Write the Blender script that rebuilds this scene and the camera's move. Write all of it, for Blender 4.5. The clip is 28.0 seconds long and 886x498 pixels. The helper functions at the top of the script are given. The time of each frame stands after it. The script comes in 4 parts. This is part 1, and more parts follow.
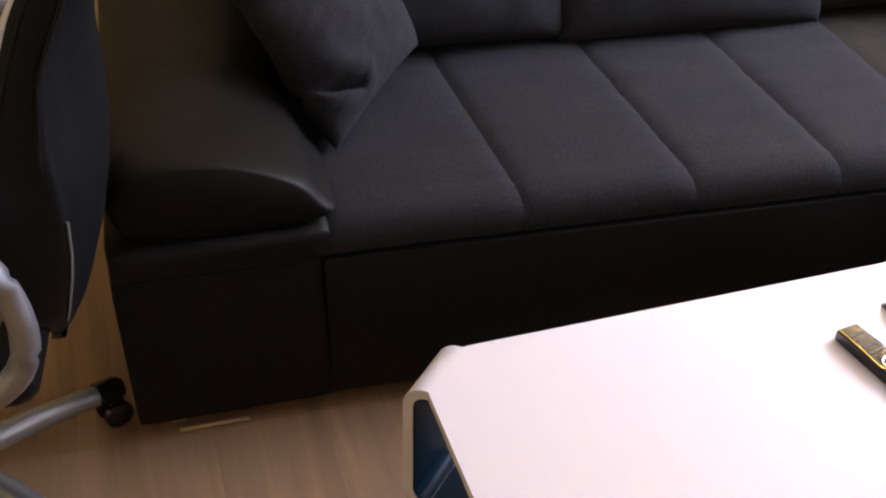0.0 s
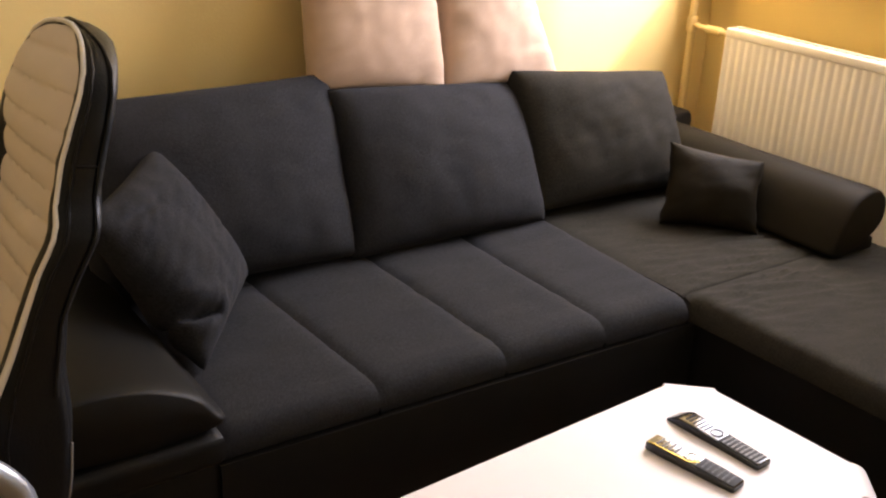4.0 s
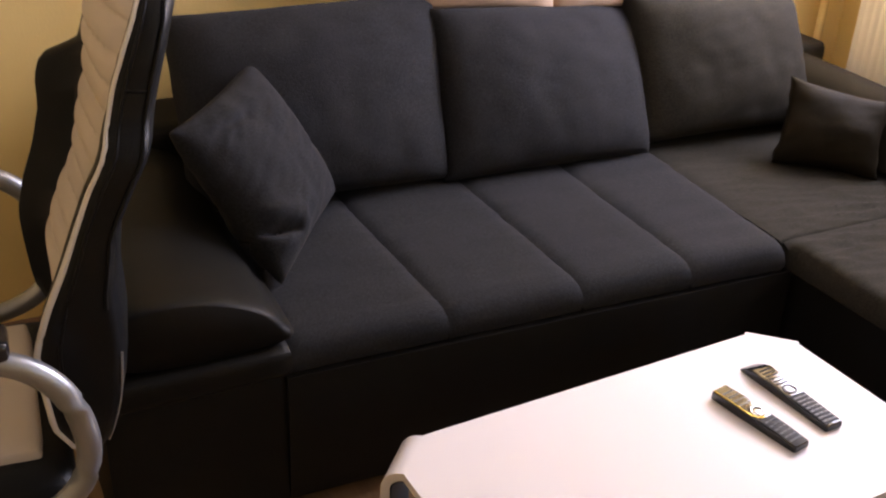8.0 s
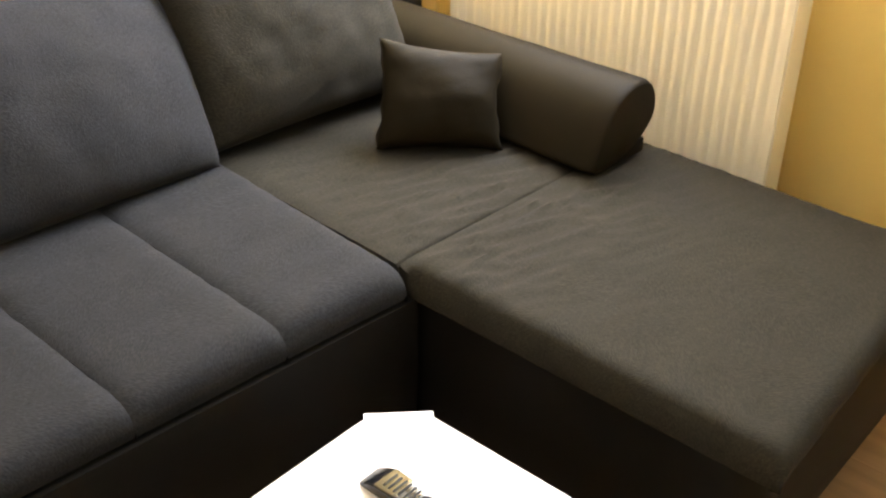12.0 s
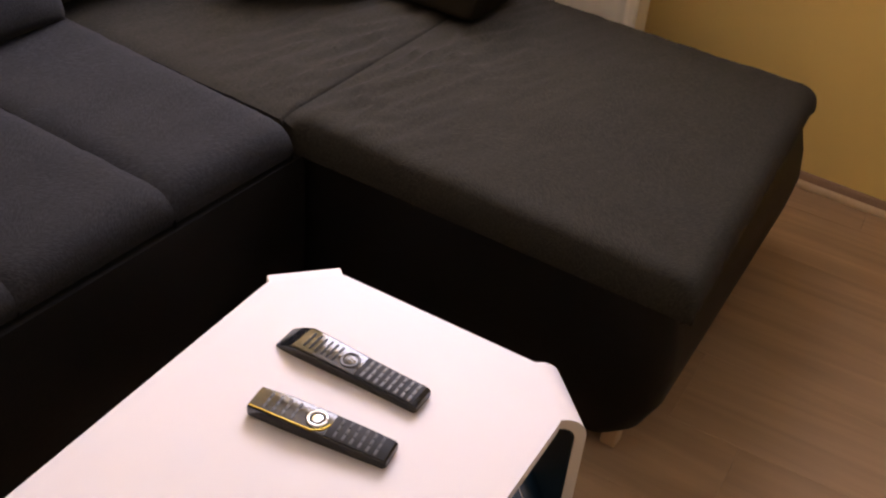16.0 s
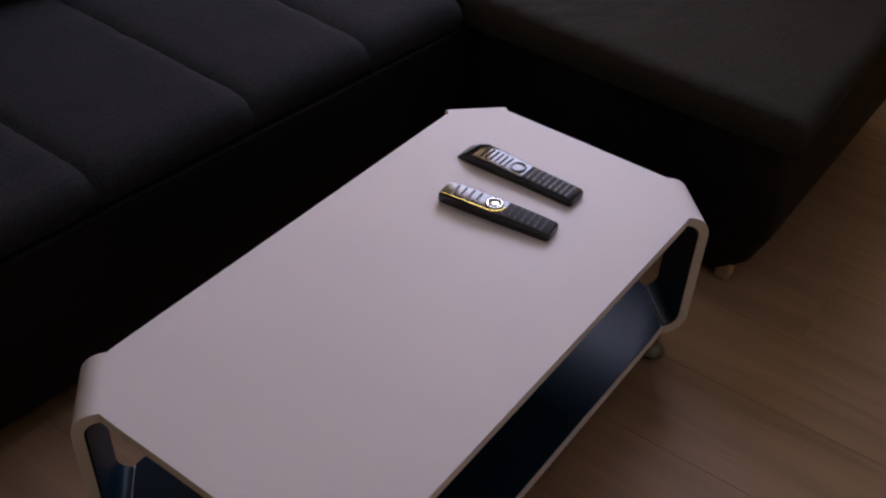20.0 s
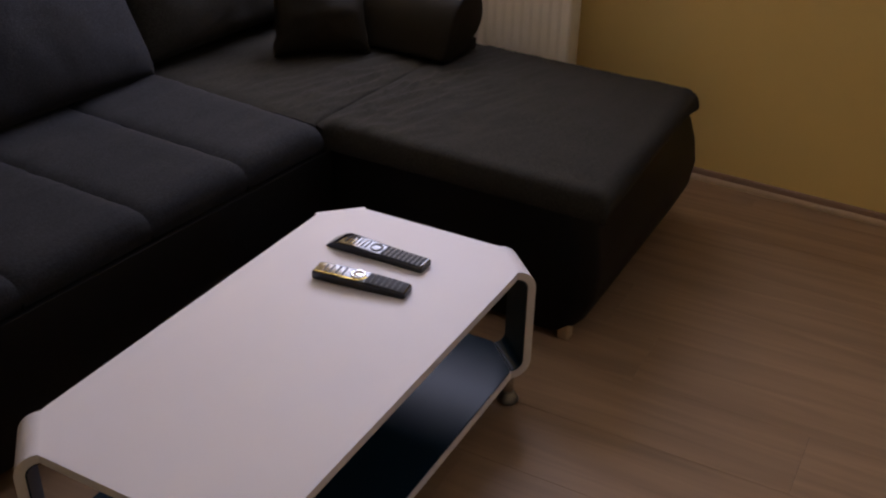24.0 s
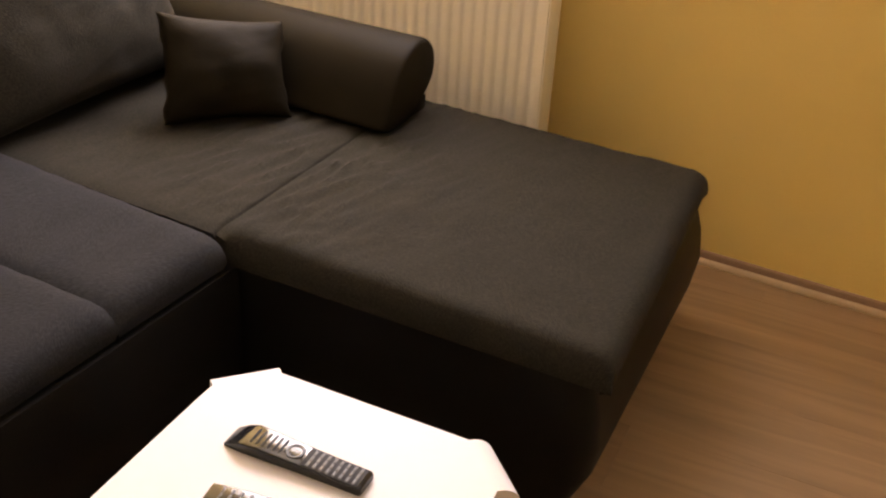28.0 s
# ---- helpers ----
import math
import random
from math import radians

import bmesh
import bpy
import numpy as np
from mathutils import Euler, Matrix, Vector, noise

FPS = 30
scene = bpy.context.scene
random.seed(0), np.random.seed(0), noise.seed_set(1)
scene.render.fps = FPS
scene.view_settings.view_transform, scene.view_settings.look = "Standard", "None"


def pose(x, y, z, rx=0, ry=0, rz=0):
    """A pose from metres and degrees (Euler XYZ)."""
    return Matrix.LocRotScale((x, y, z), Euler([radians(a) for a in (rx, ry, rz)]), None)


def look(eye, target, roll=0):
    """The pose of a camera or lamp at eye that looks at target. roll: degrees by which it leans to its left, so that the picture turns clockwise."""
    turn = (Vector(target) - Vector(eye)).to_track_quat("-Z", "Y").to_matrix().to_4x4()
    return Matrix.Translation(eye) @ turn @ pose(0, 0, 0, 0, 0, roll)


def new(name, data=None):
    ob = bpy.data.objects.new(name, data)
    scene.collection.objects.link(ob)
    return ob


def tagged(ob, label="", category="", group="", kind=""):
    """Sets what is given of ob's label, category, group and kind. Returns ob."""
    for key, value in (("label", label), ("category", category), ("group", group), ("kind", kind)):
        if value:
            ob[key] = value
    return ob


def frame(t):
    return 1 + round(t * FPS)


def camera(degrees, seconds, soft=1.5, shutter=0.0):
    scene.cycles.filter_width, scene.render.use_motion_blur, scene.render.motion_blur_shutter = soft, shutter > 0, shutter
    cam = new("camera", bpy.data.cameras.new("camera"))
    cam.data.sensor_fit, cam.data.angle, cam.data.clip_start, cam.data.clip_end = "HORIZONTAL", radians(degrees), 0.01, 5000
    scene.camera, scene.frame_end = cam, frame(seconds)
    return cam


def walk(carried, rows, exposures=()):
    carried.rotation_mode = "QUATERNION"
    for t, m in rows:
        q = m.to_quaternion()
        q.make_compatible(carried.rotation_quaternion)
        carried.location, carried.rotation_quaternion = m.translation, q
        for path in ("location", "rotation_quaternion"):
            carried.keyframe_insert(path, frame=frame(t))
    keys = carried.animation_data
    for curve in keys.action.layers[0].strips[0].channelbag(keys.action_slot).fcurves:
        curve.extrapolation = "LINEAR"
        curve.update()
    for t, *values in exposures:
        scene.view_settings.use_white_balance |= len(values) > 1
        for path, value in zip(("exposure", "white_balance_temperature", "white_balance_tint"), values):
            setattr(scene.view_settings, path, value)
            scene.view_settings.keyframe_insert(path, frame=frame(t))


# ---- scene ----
cam = camera(46.0, 28.0, soft=2.2)
PATH = [
    (0, (-1.505, -0.701, 1.441), (-1.067, 0.849, 0.254), 1.3),
    (0.5, (-1.597, -0.721, 1.45), (-1.018, 0.842, 0.344), -1.3),
    (1, (-1.682, -0.712, 1.472), (-0.942, 0.783, 0.37), 2.4),
    (1.5, (-1.707, -0.8, 1.466), (-0.977, 0.706, 0.37), 3.2),
    (2, (-1.716, -0.861, 1.488), (-0.939, 0.676, 0.471), 2.7),
    (2.5, (-1.825, -0.834, 1.497), (-0.914, 0.644, 0.505), 1.6),
    (3, (-1.941, -0.825, 1.553), (-0.906, 0.636, 0.661), 2.4),
    (3.5, (-1.992, -0.83, 1.527), (-0.899, 0.643, 0.728), 3.0),
    (5.5, (-1.869, -1.012, 1.611), (-0.846, 0.526, 0.844), 1.0),
    (6, (-1.886, -1.021, 1.617), (-0.92, 0.562, 0.867), 0.4),
    (6.5, (-1.925, -1.003, 1.624), (-1.007, 0.586, 0.831), 1.1),
    (7, (-1.982, -0.95, 1.609), (-1.032, 0.57, 0.722), 0.2),
    (7.5, (-1.99, -0.912, 1.588), (-1.0, 0.55, 0.649), 0.8),
    (8, (-1.83, -0.917, 1.583), (-1.018, 0.645, 0.634), 2.6),
    (8.5, (-1.725, -0.906, 1.559), (-0.939, 0.67, 0.61), 1.3),
    (9, (-1.665, -0.789, 1.542), (-0.849, 0.752, 0.563), -0.1),
    (9.5, (-1.582, -0.722, 1.542), (-0.691, 0.771, 0.554), 0.5),
    (10, (-1.396, -0.717, 1.529), (-0.555, 0.828, 0.578), 1.7),
    (10.5, (-1.295, -0.679, 1.5), (-0.364, 0.783, 0.503), 0.6),
    (11, (-1.266, -0.583, 1.519), (-0.11, 0.702, 0.514), -0.1),
    (11.5, (-1.274, -0.52, 1.507), (-0.019, 0.661, 0.493), 1.1),
    (12, (-1.192, -0.492, 1.472), (0.042, 0.686, 0.429), 0.3),
    (12.5, (-1.09, -0.485, 1.453), (0.114, 0.69, 0.371), -0.6),
    (13, (-1.052, -0.476, 1.447), (0.249, 0.543, 0.321), -0.6),
    (13.5, (-1.094, -0.434, 1.469), (0.319, 0.385, 0.315), 1.5),
    (15.5, (-1.262, -0.34, 1.425), (0.275, 0.22, 0.274), 5.6),
    (16, (-1.256, -0.351, 1.395), (0.103, 0.452, 0.167), 5.1),
    (16.5, (-1.255, -0.358, 1.404), (0.168, 0.372, 0.203), 6.1),
    (17, (-1.266, -0.34, 1.406), (0.169, 0.335, 0.187), 6.5),
    (17.5, (-1.359, -0.382, 1.406), (-0.05, 0.512, 0.185), 5.2),
    (18, (-1.443, -0.389, 1.423), (-0.079, 0.493, 0.257), 4.9),
    (18.5, (-1.56, -0.363, 1.411), (-0.14, 0.384, 0.216), 3.0),
    (19, (-1.585, -0.401, 1.429), (-0.247, 0.442, 0.204), 1.9),
    (19.5, (-1.611, -0.493, 1.417), (-0.406, 0.442, 0.123), 2.5),
    (20, (-1.665, -0.517, 1.417), (-0.441, 0.411, 0.135), 3.1),
    (20.5, (-1.807, -0.523, 1.409), (-0.577, 0.339, 0.087), 1.6),
    (22.5, (-2.0, -0.785, 1.413), (-0.792, 0.179, 0.144), 1.5),
    (23, (-1.983, -0.8, 1.423), (-0.635, 0.128, 0.274), 1.6),
    (23.5, (-1.991, -0.805, 1.454), (-0.534, 0.093, 0.419), 1.2),
    (24, (-1.969, -0.805, 1.468), (-0.479, 0.079, 0.469), 1.2),
    (24.5, (-1.955, -0.78, 1.476), (-0.444, 0.1, 0.505), 1.3),
    (25, (-1.915, -0.689, 1.485), (-0.36, 0.123, 0.524), 3.2),
    (25.5, (-1.897, -0.591, 1.493), (-0.314, 0.161, 0.528), 2.9),
    (26, (-1.859, -0.534, 1.503), (-0.255, 0.233, 0.587), 3.6),
    (26.5, (-1.727, -0.517, 1.479), (-0.163, 0.279, 0.52), 3.8),
    (27, (-1.608, -0.521, 1.454), (-0.088, 0.296, 0.444), 3.0),
    (27.5, (-1.48, -0.421, 1.441), (0.068, 0.298, 0.399), 4.9),
    (28, (-1.355, -0.408, 1.444), (0.172, 0.346, 0.396), 3.3),
]
EXPOSURES = [
    (0.0, 0.18, 6037, 31.8), (1.0, -0.39, 6049, 32.3), (2.0, -0.69, 5919, 31.5), (3.0, -0.29, 6450, 31.5), (6.0, 0.58, 7083, 16.6), (7.0, 0.81, 7025, 22.3),
    (8.0, 0.06, 6519, 33.2), (9.0, 0.36, 6717, 35.5), (10.0, 1.01, 6936, 17.0), (11.0, 1.06, 6955, 17.7), (12.0, 1.05, 6807, 15.7), (13.0, 1.11, 6653, 11.9),
    (16.0, -0.29, 6727, 36.9), (17.0, -0.62, 6614, 33.3), (18.0, -1.07, 6370, 31.6), (19.0, -1.44, 6031, 32.2), (20.0, -1.57, 5882, 37.4), (22.5, -1.17, 6027, 36.4),
    (23.0, -1.37, 6027, 36.4), (24.0, -1.34, 6045, 34.6), (25.0, -1.17, 6335, 33.0), (26.0, -0.74, 6809, 31.3), (27.0, -0.59, 6767, 34.4), (28.0, 0.08, 7847, 32.2),
]
walk(cam, [(t, look(eye, target, roll)) for t, eye, target, roll in PATH], EXPOSURES)

# ---- world and light ----
world = bpy.data.worlds.new("world")
scene.world = world
world.use_nodes = True
wn = world.node_tree
sky = wn.nodes.new("ShaderNodeTexSky")
sky.sky_type, sky.sun_disc, sky.sun_elevation, sky.sun_rotation = "NISHITA", False, radians(31.5), radians(140)
wn.links.new(sky.outputs[0], wn.nodes["Background"].inputs[0])
wn.nodes["Background"].inputs[1].default_value = 0.1

WALL_E, WALL_N, WALL_W, WALL_S, CEIL = 1.068, 1.70, -3.2, -2.6, 2.5
WIN_Y0, WIN_Y1, WIN_Z0, WIN_Z1 = 0.45, 1.62, 1.10, 2.25

# Lamp in an unseen, added opening: cool fill from the south-east.
W2_Y0, W2_Y1 = -2.35, -1.25
lamp = bpy.data.lights.new("added_cool_fill", "AREA")
lamp.shape, lamp.size, lamp.size_y, lamp.energy, lamp.color = "RECTANGLE", W2_Y1 - W2_Y0, WIN_Z1 - WIN_Z0, 16, (0.66, 0.87, 1.0)
new("added_cool_fill", lamp).matrix_world = look((WALL_E + 0.10, (W2_Y0 + W2_Y1) / 2, (WIN_Z0 + WIN_Z1) / 2), (-3, (W2_Y0 + W2_Y1) / 2, (WIN_Z0 + WIN_Z1) / 2))
lamp = bpy.data.lights.new("sun", "SUN")
lamp.energy, lamp.angle, lamp.color = 5.0, radians(3), (1.0, 0.90, 0.74)
new("sun", lamp).matrix_world = look((4.2, -5.0, 5.5), (0, 0, 1.5))
lamp = bpy.data.lights.new("window_daylight", "AREA")
lamp.shape, lamp.size, lamp.size_y, lamp.energy, lamp.color = "RECTANGLE", WIN_Y1 - WIN_Y0, WIN_Z1 - WIN_Z0, 104, (0.84, 0.92, 1.0)
new("window_daylight", lamp).matrix_world = look((WALL_E + 0.10, (WIN_Y0 + WIN_Y1) / 2, (WIN_Z0 + WIN_Z1) / 2), (-3, (WIN_Y0 + WIN_Y1) / 2, (WIN_Z0 + WIN_Z1) / 2))


# ---- materials ----
def mat(name, color, rough=0.6, metal=0.0, var=0.12, scale=8.0, grain=0.0, grain_scale=400.0, bump=0.0, bump_scale=200.0, spec=0.5, sheen=0.0):
    """A surface with variation at two scales and fine relief, in object space."""
    m = bpy.data.materials.new(name)
    m.use_nodes = True
    nt = m.node_tree
    b = nt.nodes["Principled BSDF"]
    tc = nt.nodes.new("ShaderNodeTexCoord")
    n1 = nt.nodes.new("ShaderNodeTexNoise")
    n1.inputs["Scale"].default_value, n1.inputs["Detail"].default_value = scale, 4
    n2 = nt.nodes.new("ShaderNodeTexNoise")
    n2.inputs["Scale"].default_value, n2.inputs["Detail"].default_value = grain_scale, 2
    for n in (n1, n2):
        nt.links.new(tc.outputs["Object"], n.inputs["Vector"])
    hsv = nt.nodes.new("ShaderNodeHueSaturation")
    hsv.inputs["Color"].default_value = (*color, 1)
    f1 = nt.nodes.new("ShaderNodeMath")
    f1.operation = "MULTIPLY_ADD"
    nt.links.new(n1.outputs["Fac"], f1.inputs[0])
    f1.inputs[1].default_value, f1.inputs[2].default_value = 2 * var, 1 - var
    f2 = nt.nodes.new("ShaderNodeMath")
    f2.operation = "MULTIPLY_ADD"
    nt.links.new(n2.outputs["Fac"], f2.inputs[0])
    f2.inputs[1].default_value = 2 * grain
    sub = nt.nodes.new("ShaderNodeMath")
    sub.operation = "SUBTRACT"
    nt.links.new(f1.outputs[0], sub.inputs[0])
    sub.inputs[1].default_value = grain
    nt.links.new(sub.outputs[0], f2.inputs[2])
    nt.links.new(f2.outputs[0], hsv.inputs["Value"])
    nt.links.new(hsv.outputs[0], b.inputs["Base Color"])
    b.inputs["Roughness"].default_value, b.inputs["Metallic"].default_value = rough, metal
    b.inputs["Specular IOR Level"].default_value = spec
    b.inputs["Sheen Weight"].default_value = sheen
    if bump:
        n3 = nt.nodes.new("ShaderNodeTexNoise")
        n3.inputs["Scale"].default_value, n3.inputs["Detail"].default_value = bump_scale, 3
        nt.links.new(tc.outputs["Object"], n3.inputs["Vector"])
        bp = nt.nodes.new("ShaderNodeBump")
        bp.inputs["Strength"].default_value, bp.inputs["Distance"].default_value = bump, 0.002
        nt.links.new(n3.outputs["Fac"], bp.inputs["Height"])
        nt.links.new(bp.outputs[0], b.inputs["Normal"])
    return m


M_NORTH = mat("pale_yellow_wall_paint", (0.77, 0.58, 0.24), 0.75, var=0.05, scale=3, bump=0.35, bump_scale=140)
M_WALL = mat("yellow_wall_paint", (0.78, 0.57, 0.20), 0.75, var=0.05, scale=3, bump=0.35, bump_scale=140)
M_PALE = mat("warm_wall_paint", (0.76, 0.60, 0.32), 0.75, var=0.05, scale=3, bump=0.35, bump_scale=140)
M_CEIL = mat("ceiling_paint", (0.8, 0.78, 0.72), 0.8, var=0.04)
M_LEATHER = mat("black_leatherette", (0.0062, 0.0057, 0.0049), 0.50, var=0.25, scale=20, bump=0.3, bump_scale=300, spec=0.13)
M_CHAIR = mat("black_chair_leatherette", (0.0046, 0.0050, 0.0058), 0.42, var=0.2, scale=20, bump=0.3, bump_scale=300, spec=0.17)
# Black leatherette again, with the warm light on bolster and pillow in the colour.
M_LEATHER_LIT = mat("black_leatherette_warm_lit", (0.0120, 0.0093, 0.0056), 0.60, var=0.2, scale=16, bump=0.3, bump_scale=300, spec=0.07)
M_WHITE = mat("white_lacquer", (0.673, 0.648, 0.670), 0.50, var=0.03, scale=5, spec=0.25)
M_GLASS = mat("black_gloss_shelf", (0.007, 0.020, 0.034), 0.32, var=0.1, spec=0.065)
M_CHROME = mat("chrome", (0.62, 0.62, 0.62), 0.18, 1.0, var=0.05)
M_STEEL = mat("dark_steel", (0.20, 0.20, 0.21), 0.35, 0.9, var=0.1)
M_SILVER = mat("silver_painted_metal", (0.28, 0.29, 0.31), 0.38, 0.75, var=0.06)
M_RAD = mat("cream_white_radiator_enamel", (0.80, 0.75, 0.67), 0.40, var=0.04)
M_PLASTIC = mat("black_plastic", (0.010, 0.010, 0.011), 0.12, var=0.15, scale=40, bump=0.1)
M_KEY = mat("grey_button", (0.055, 0.055, 0.06), 0.42, var=0.15)
M_MATT = mat("matt_black_plastic", (0.012, 0.012, 0.013), 0.6, var=0.2, scale=60, spec=0.2)
M_TAILKEY = mat("matt_grey_button", (0.07, 0.072, 0.078), 0.6, var=0.15, spec=0.3)
M_BARKEY = mat("pale_grey_button", (0.16, 0.16, 0.165), 0.5, var=0.15, spec=0.3)
M_GOLD = mat("gold_trim", (0.42, 0.31, 0.06), 0.25, 0.8, var=0.08)
M_RING = mat("pale_silver_ring", (0.7, 0.72, 0.75), 0.2, 0.9, var=0.05)
M_CREAM = mat("cream_leatherette", (0.50, 0.44, 0.39), 0.5, var=0.06, scale=12, bump=0.2, bump_scale=350)
M_PIPING = mat("white_piping", (0.62, 0.59, 0.56), 0.45, var=0.05)
M_PINK = mat("pale_pink_cotton", (0.50, 0.355, 0.262), 0.9, var=0.06, scale=9, grain=0.08, bump=0.3, bump_scale=500, sheen=0.1)
M_SILL = mat("white_window_paint", (0.8, 0.8, 0.8), 0.4, var=0.04)
M_PANE = bpy.data.materials.new("window_glass")
M_PANE.use_nodes = True
glass = M_PANE.node_tree.nodes["Principled BSDF"]
glass.inputs["Transmission Weight"].default_value, glass.inputs["Roughness"].default_value, glass.inputs["IOR"].default_value = 1.0, 0.02, 1.45
M_SKIRT = mat("brown_skirting", (0.26, 0.16, 0.105), 0.6, var=0.2, scale=14, spec=0.25)
M_PIPE = mat("yellow_painted_pipe", (0.70, 0.52, 0.22), 0.5, var=0.06)


def weave(name, color):
    """Upholstery cloth: pale and dark threads in short slanting dashes over a soft mottling, with relief."""
    m = mat(name, color, 0.95, var=0.14, scale=14, grain=0.35, grain_scale=330, spec=0.12, sheen=0.02)
    nt = m.node_tree
    b = nt.nodes["Principled BSDF"]
    tc = next(n for n in nt.nodes if n.type == "TEX_COORD")
    hsv = next(n for n in nt.nodes if n.type == "HUE_SAT")
    fine = []
    for angle in (45, -45):
        turn_ = nt.nodes.new("ShaderNodeMapping")
        turn_.inputs["Rotation"].default_value = (0, 0, radians(angle))
        long_ = nt.nodes.new("ShaderNodeMapping")
        long_.inputs["Scale"].default_value = (420, 110, 220)
        dash = nt.nodes.new("ShaderNodeTexNoise")
        dash.inputs["Scale"].default_value, dash.inputs["Detail"].default_value = 1.0, 1
        nt.links.new(tc.outputs["Object"], turn_.inputs["Vector"])
        nt.links.new(turn_.outputs[0], long_.inputs["Vector"])
        nt.links.new(long_.outputs[0], dash.inputs["Vector"])
        fine.append(dash)
    patch = nt.nodes.new("ShaderNodeTexNoise")
    patch.inputs["Scale"].default_value = 5.0
    nt.links.new(tc.outputs["Object"], patch.inputs["Vector"])
    mix = nt.nodes.new("ShaderNodeMix")
    step = nt.nodes.new("ShaderNodeMapRange")
    step.inputs["From Min"].default_value, step.inputs["From Max"].default_value = 0.42, 0.58
    nt.links.new(patch.outputs["Fac"], step.inputs["Value"])
    nt.links.new(step.outputs[0], mix.inputs[0])
    nt.links.new(fine[0].outputs["Fac"], mix.inputs[2])
    nt.links.new(fine[1].outputs["Fac"], mix.inputs[3])
    pale = nt.nodes.new("ShaderNodeMapRange")
    pale.inputs["From Min"].default_value, pale.inputs["From Max"].default_value = 0.35, 0.68
    pale.inputs["To Min"].default_value, pale.inputs["To Max"].default_value = 0.78, 1.26
    nt.links.new(mix.outputs[0], pale.inputs["Value"])
    mul = nt.nodes.new("ShaderNodeVectorMath")
    mul.operation = "SCALE"
    nt.links.new(hsv.outputs[0], mul.inputs[0])
    nt.links.new(pale.outputs[0], mul.inputs["Scale"])
    nt.links.new(mul.outputs[0], b.inputs["Base Color"])
    bp = nt.nodes.new("ShaderNodeBump")
    bp.inputs["Strength"].default_value, bp.inputs["Distance"].default_value = 0.4, 0.002
    nt.links.new(mix.outputs[0], bp.inputs["Height"])
    nt.links.new(bp.outputs[0], b.inputs["Normal"])
    return m


M_FABRIC = weave("charcoal_fabric", (0.0190, 0.0192, 0.0219))
# Same cloth with its nap turned; the olive light on it is in the colour.
M_CHAISE = weave("charcoal_fabric_olive_lit", (0.0215, 0.0192, 0.0152))


def wood(name, color):
    """Laminate print: long grain along the piece, knots and a tone of its own for each piece."""
    m = mat(name, color, 0.52, var=0.10, scale=2.5, bump=0.08, bump_scale=300, spec=0.28)
    nt = m.node_tree
    tc = next(n for n in nt.nodes if n.type == "TEX_COORD")
    info = nt.nodes.new("ShaderNodeObjectInfo")
    shift = nt.nodes.new("ShaderNodeVectorMath")
    shift.operation = "MULTIPLY_ADD"
    shift.inputs[1].default_value = (1, 1, 1)
    rnd = nt.nodes.new("ShaderNodeMath")
    rnd.operation = "MULTIPLY"
    rnd.inputs[1].default_value = 37.0
    nt.links.new(info.outputs["Random"], rnd.inputs[0])
    nt.links.new(tc.outputs["Object"], shift.inputs[0])
    nt.links.new(rnd.outputs[0], shift.inputs[2])
    stretch = nt.nodes.new("ShaderNodeMapping")
    stretch.inputs["Scale"].default_value = (26, 1.8, 26)
    nt.links.new(shift.outputs[0], stretch.inputs["Vector"])
    grain = nt.nodes.new("ShaderNodeTexNoise")
    grain.inputs["Scale"].default_value, grain.inputs["Detail"].default_value, grain.inputs["Distortion"].default_value = 1.0, 6, 0.6
    nt.links.new(stretch.outputs[0], grain.inputs["Vector"])
    ramp = nt.nodes.new("ShaderNodeValToRGB")
    ramp.color_ramp.elements[0].position, ramp.color_ramp.elements[1].position = 0.3, 0.75
    ramp.color_ramp.elements[0].color = (*(c * 0.76 for c in color), 1)
    ramp.color_ramp.elements[1].color = (*(min(1, c * 1.14) for c in color), 1)
    nt.links.new(grain.outputs["Fac"], ramp.inputs["Fac"])
    tone = nt.nodes.new("ShaderNodeHueSaturation")
    val = nt.nodes.new("ShaderNodeMapRange")
    val.inputs["To Min"].default_value, val.inputs["To Max"].default_value = 0.93, 1.07
    nt.links.new(info.outputs["Random"], val.inputs["Value"])
    nt.links.new(val.outputs[0], tone.inputs["Value"])
    nt.links.new(ramp.outputs[0], tone.inputs["Color"])
    nt.links.new(tone.outputs[0], nt.nodes["Principled BSDF"].inputs["Base Color"])
    return m


M_LAMI = wood("laminate", (0.300, 0.191, 0.109))
M_SUB = mat("underlay", (0.2, 0.13, 0.08), 0.8)


# ---- mesh helpers ----
def part(name, bm, material, parent=None, label="", smooth=True):
    """Links a bmesh as one mesh object under a thing or a part."""
    bmesh.ops.recalc_face_normals(bm, faces=bm.faces)
    me = bpy.data.meshes.new(name)
    bm.to_mesh(me)
    bm.free()
    me.materials.append(material)
    if smooth:
        me.polygons.foreach_set("use_smooth", [True] * len(me.polygons))
        me.set_sharp_from_angle(angle=radians(50))
    ob = new(name, me)
    if parent is not None:
        ob.parent = parent
    return tagged(ob, label)


def thing(name, label, category, group="", kind=""):
    ob = new(name)
    ob.empty_display_size = 0.05
    return tagged(ob, label, category, group, kind)


def box(lo, hi, r=0.0, seg=2, bm=None):
    bm = bm or bmesh.new()
    vs = bmesh.ops.create_cube(bm, size=1)["verts"]
    lo, hi = Vector(lo), Vector(hi)
    for v in vs:
        v.co = Vector(((lo[i] + hi[i]) / 2 + v.co[i] * (hi[i] - lo[i]) for i in range(3)))
    if r:
        es = list({e for v in vs for e in v.link_edges})
        bmesh.ops.bevel(bm, geom=es, offset=r, segments=seg, affect="EDGES", profile=0.5)
    return bm


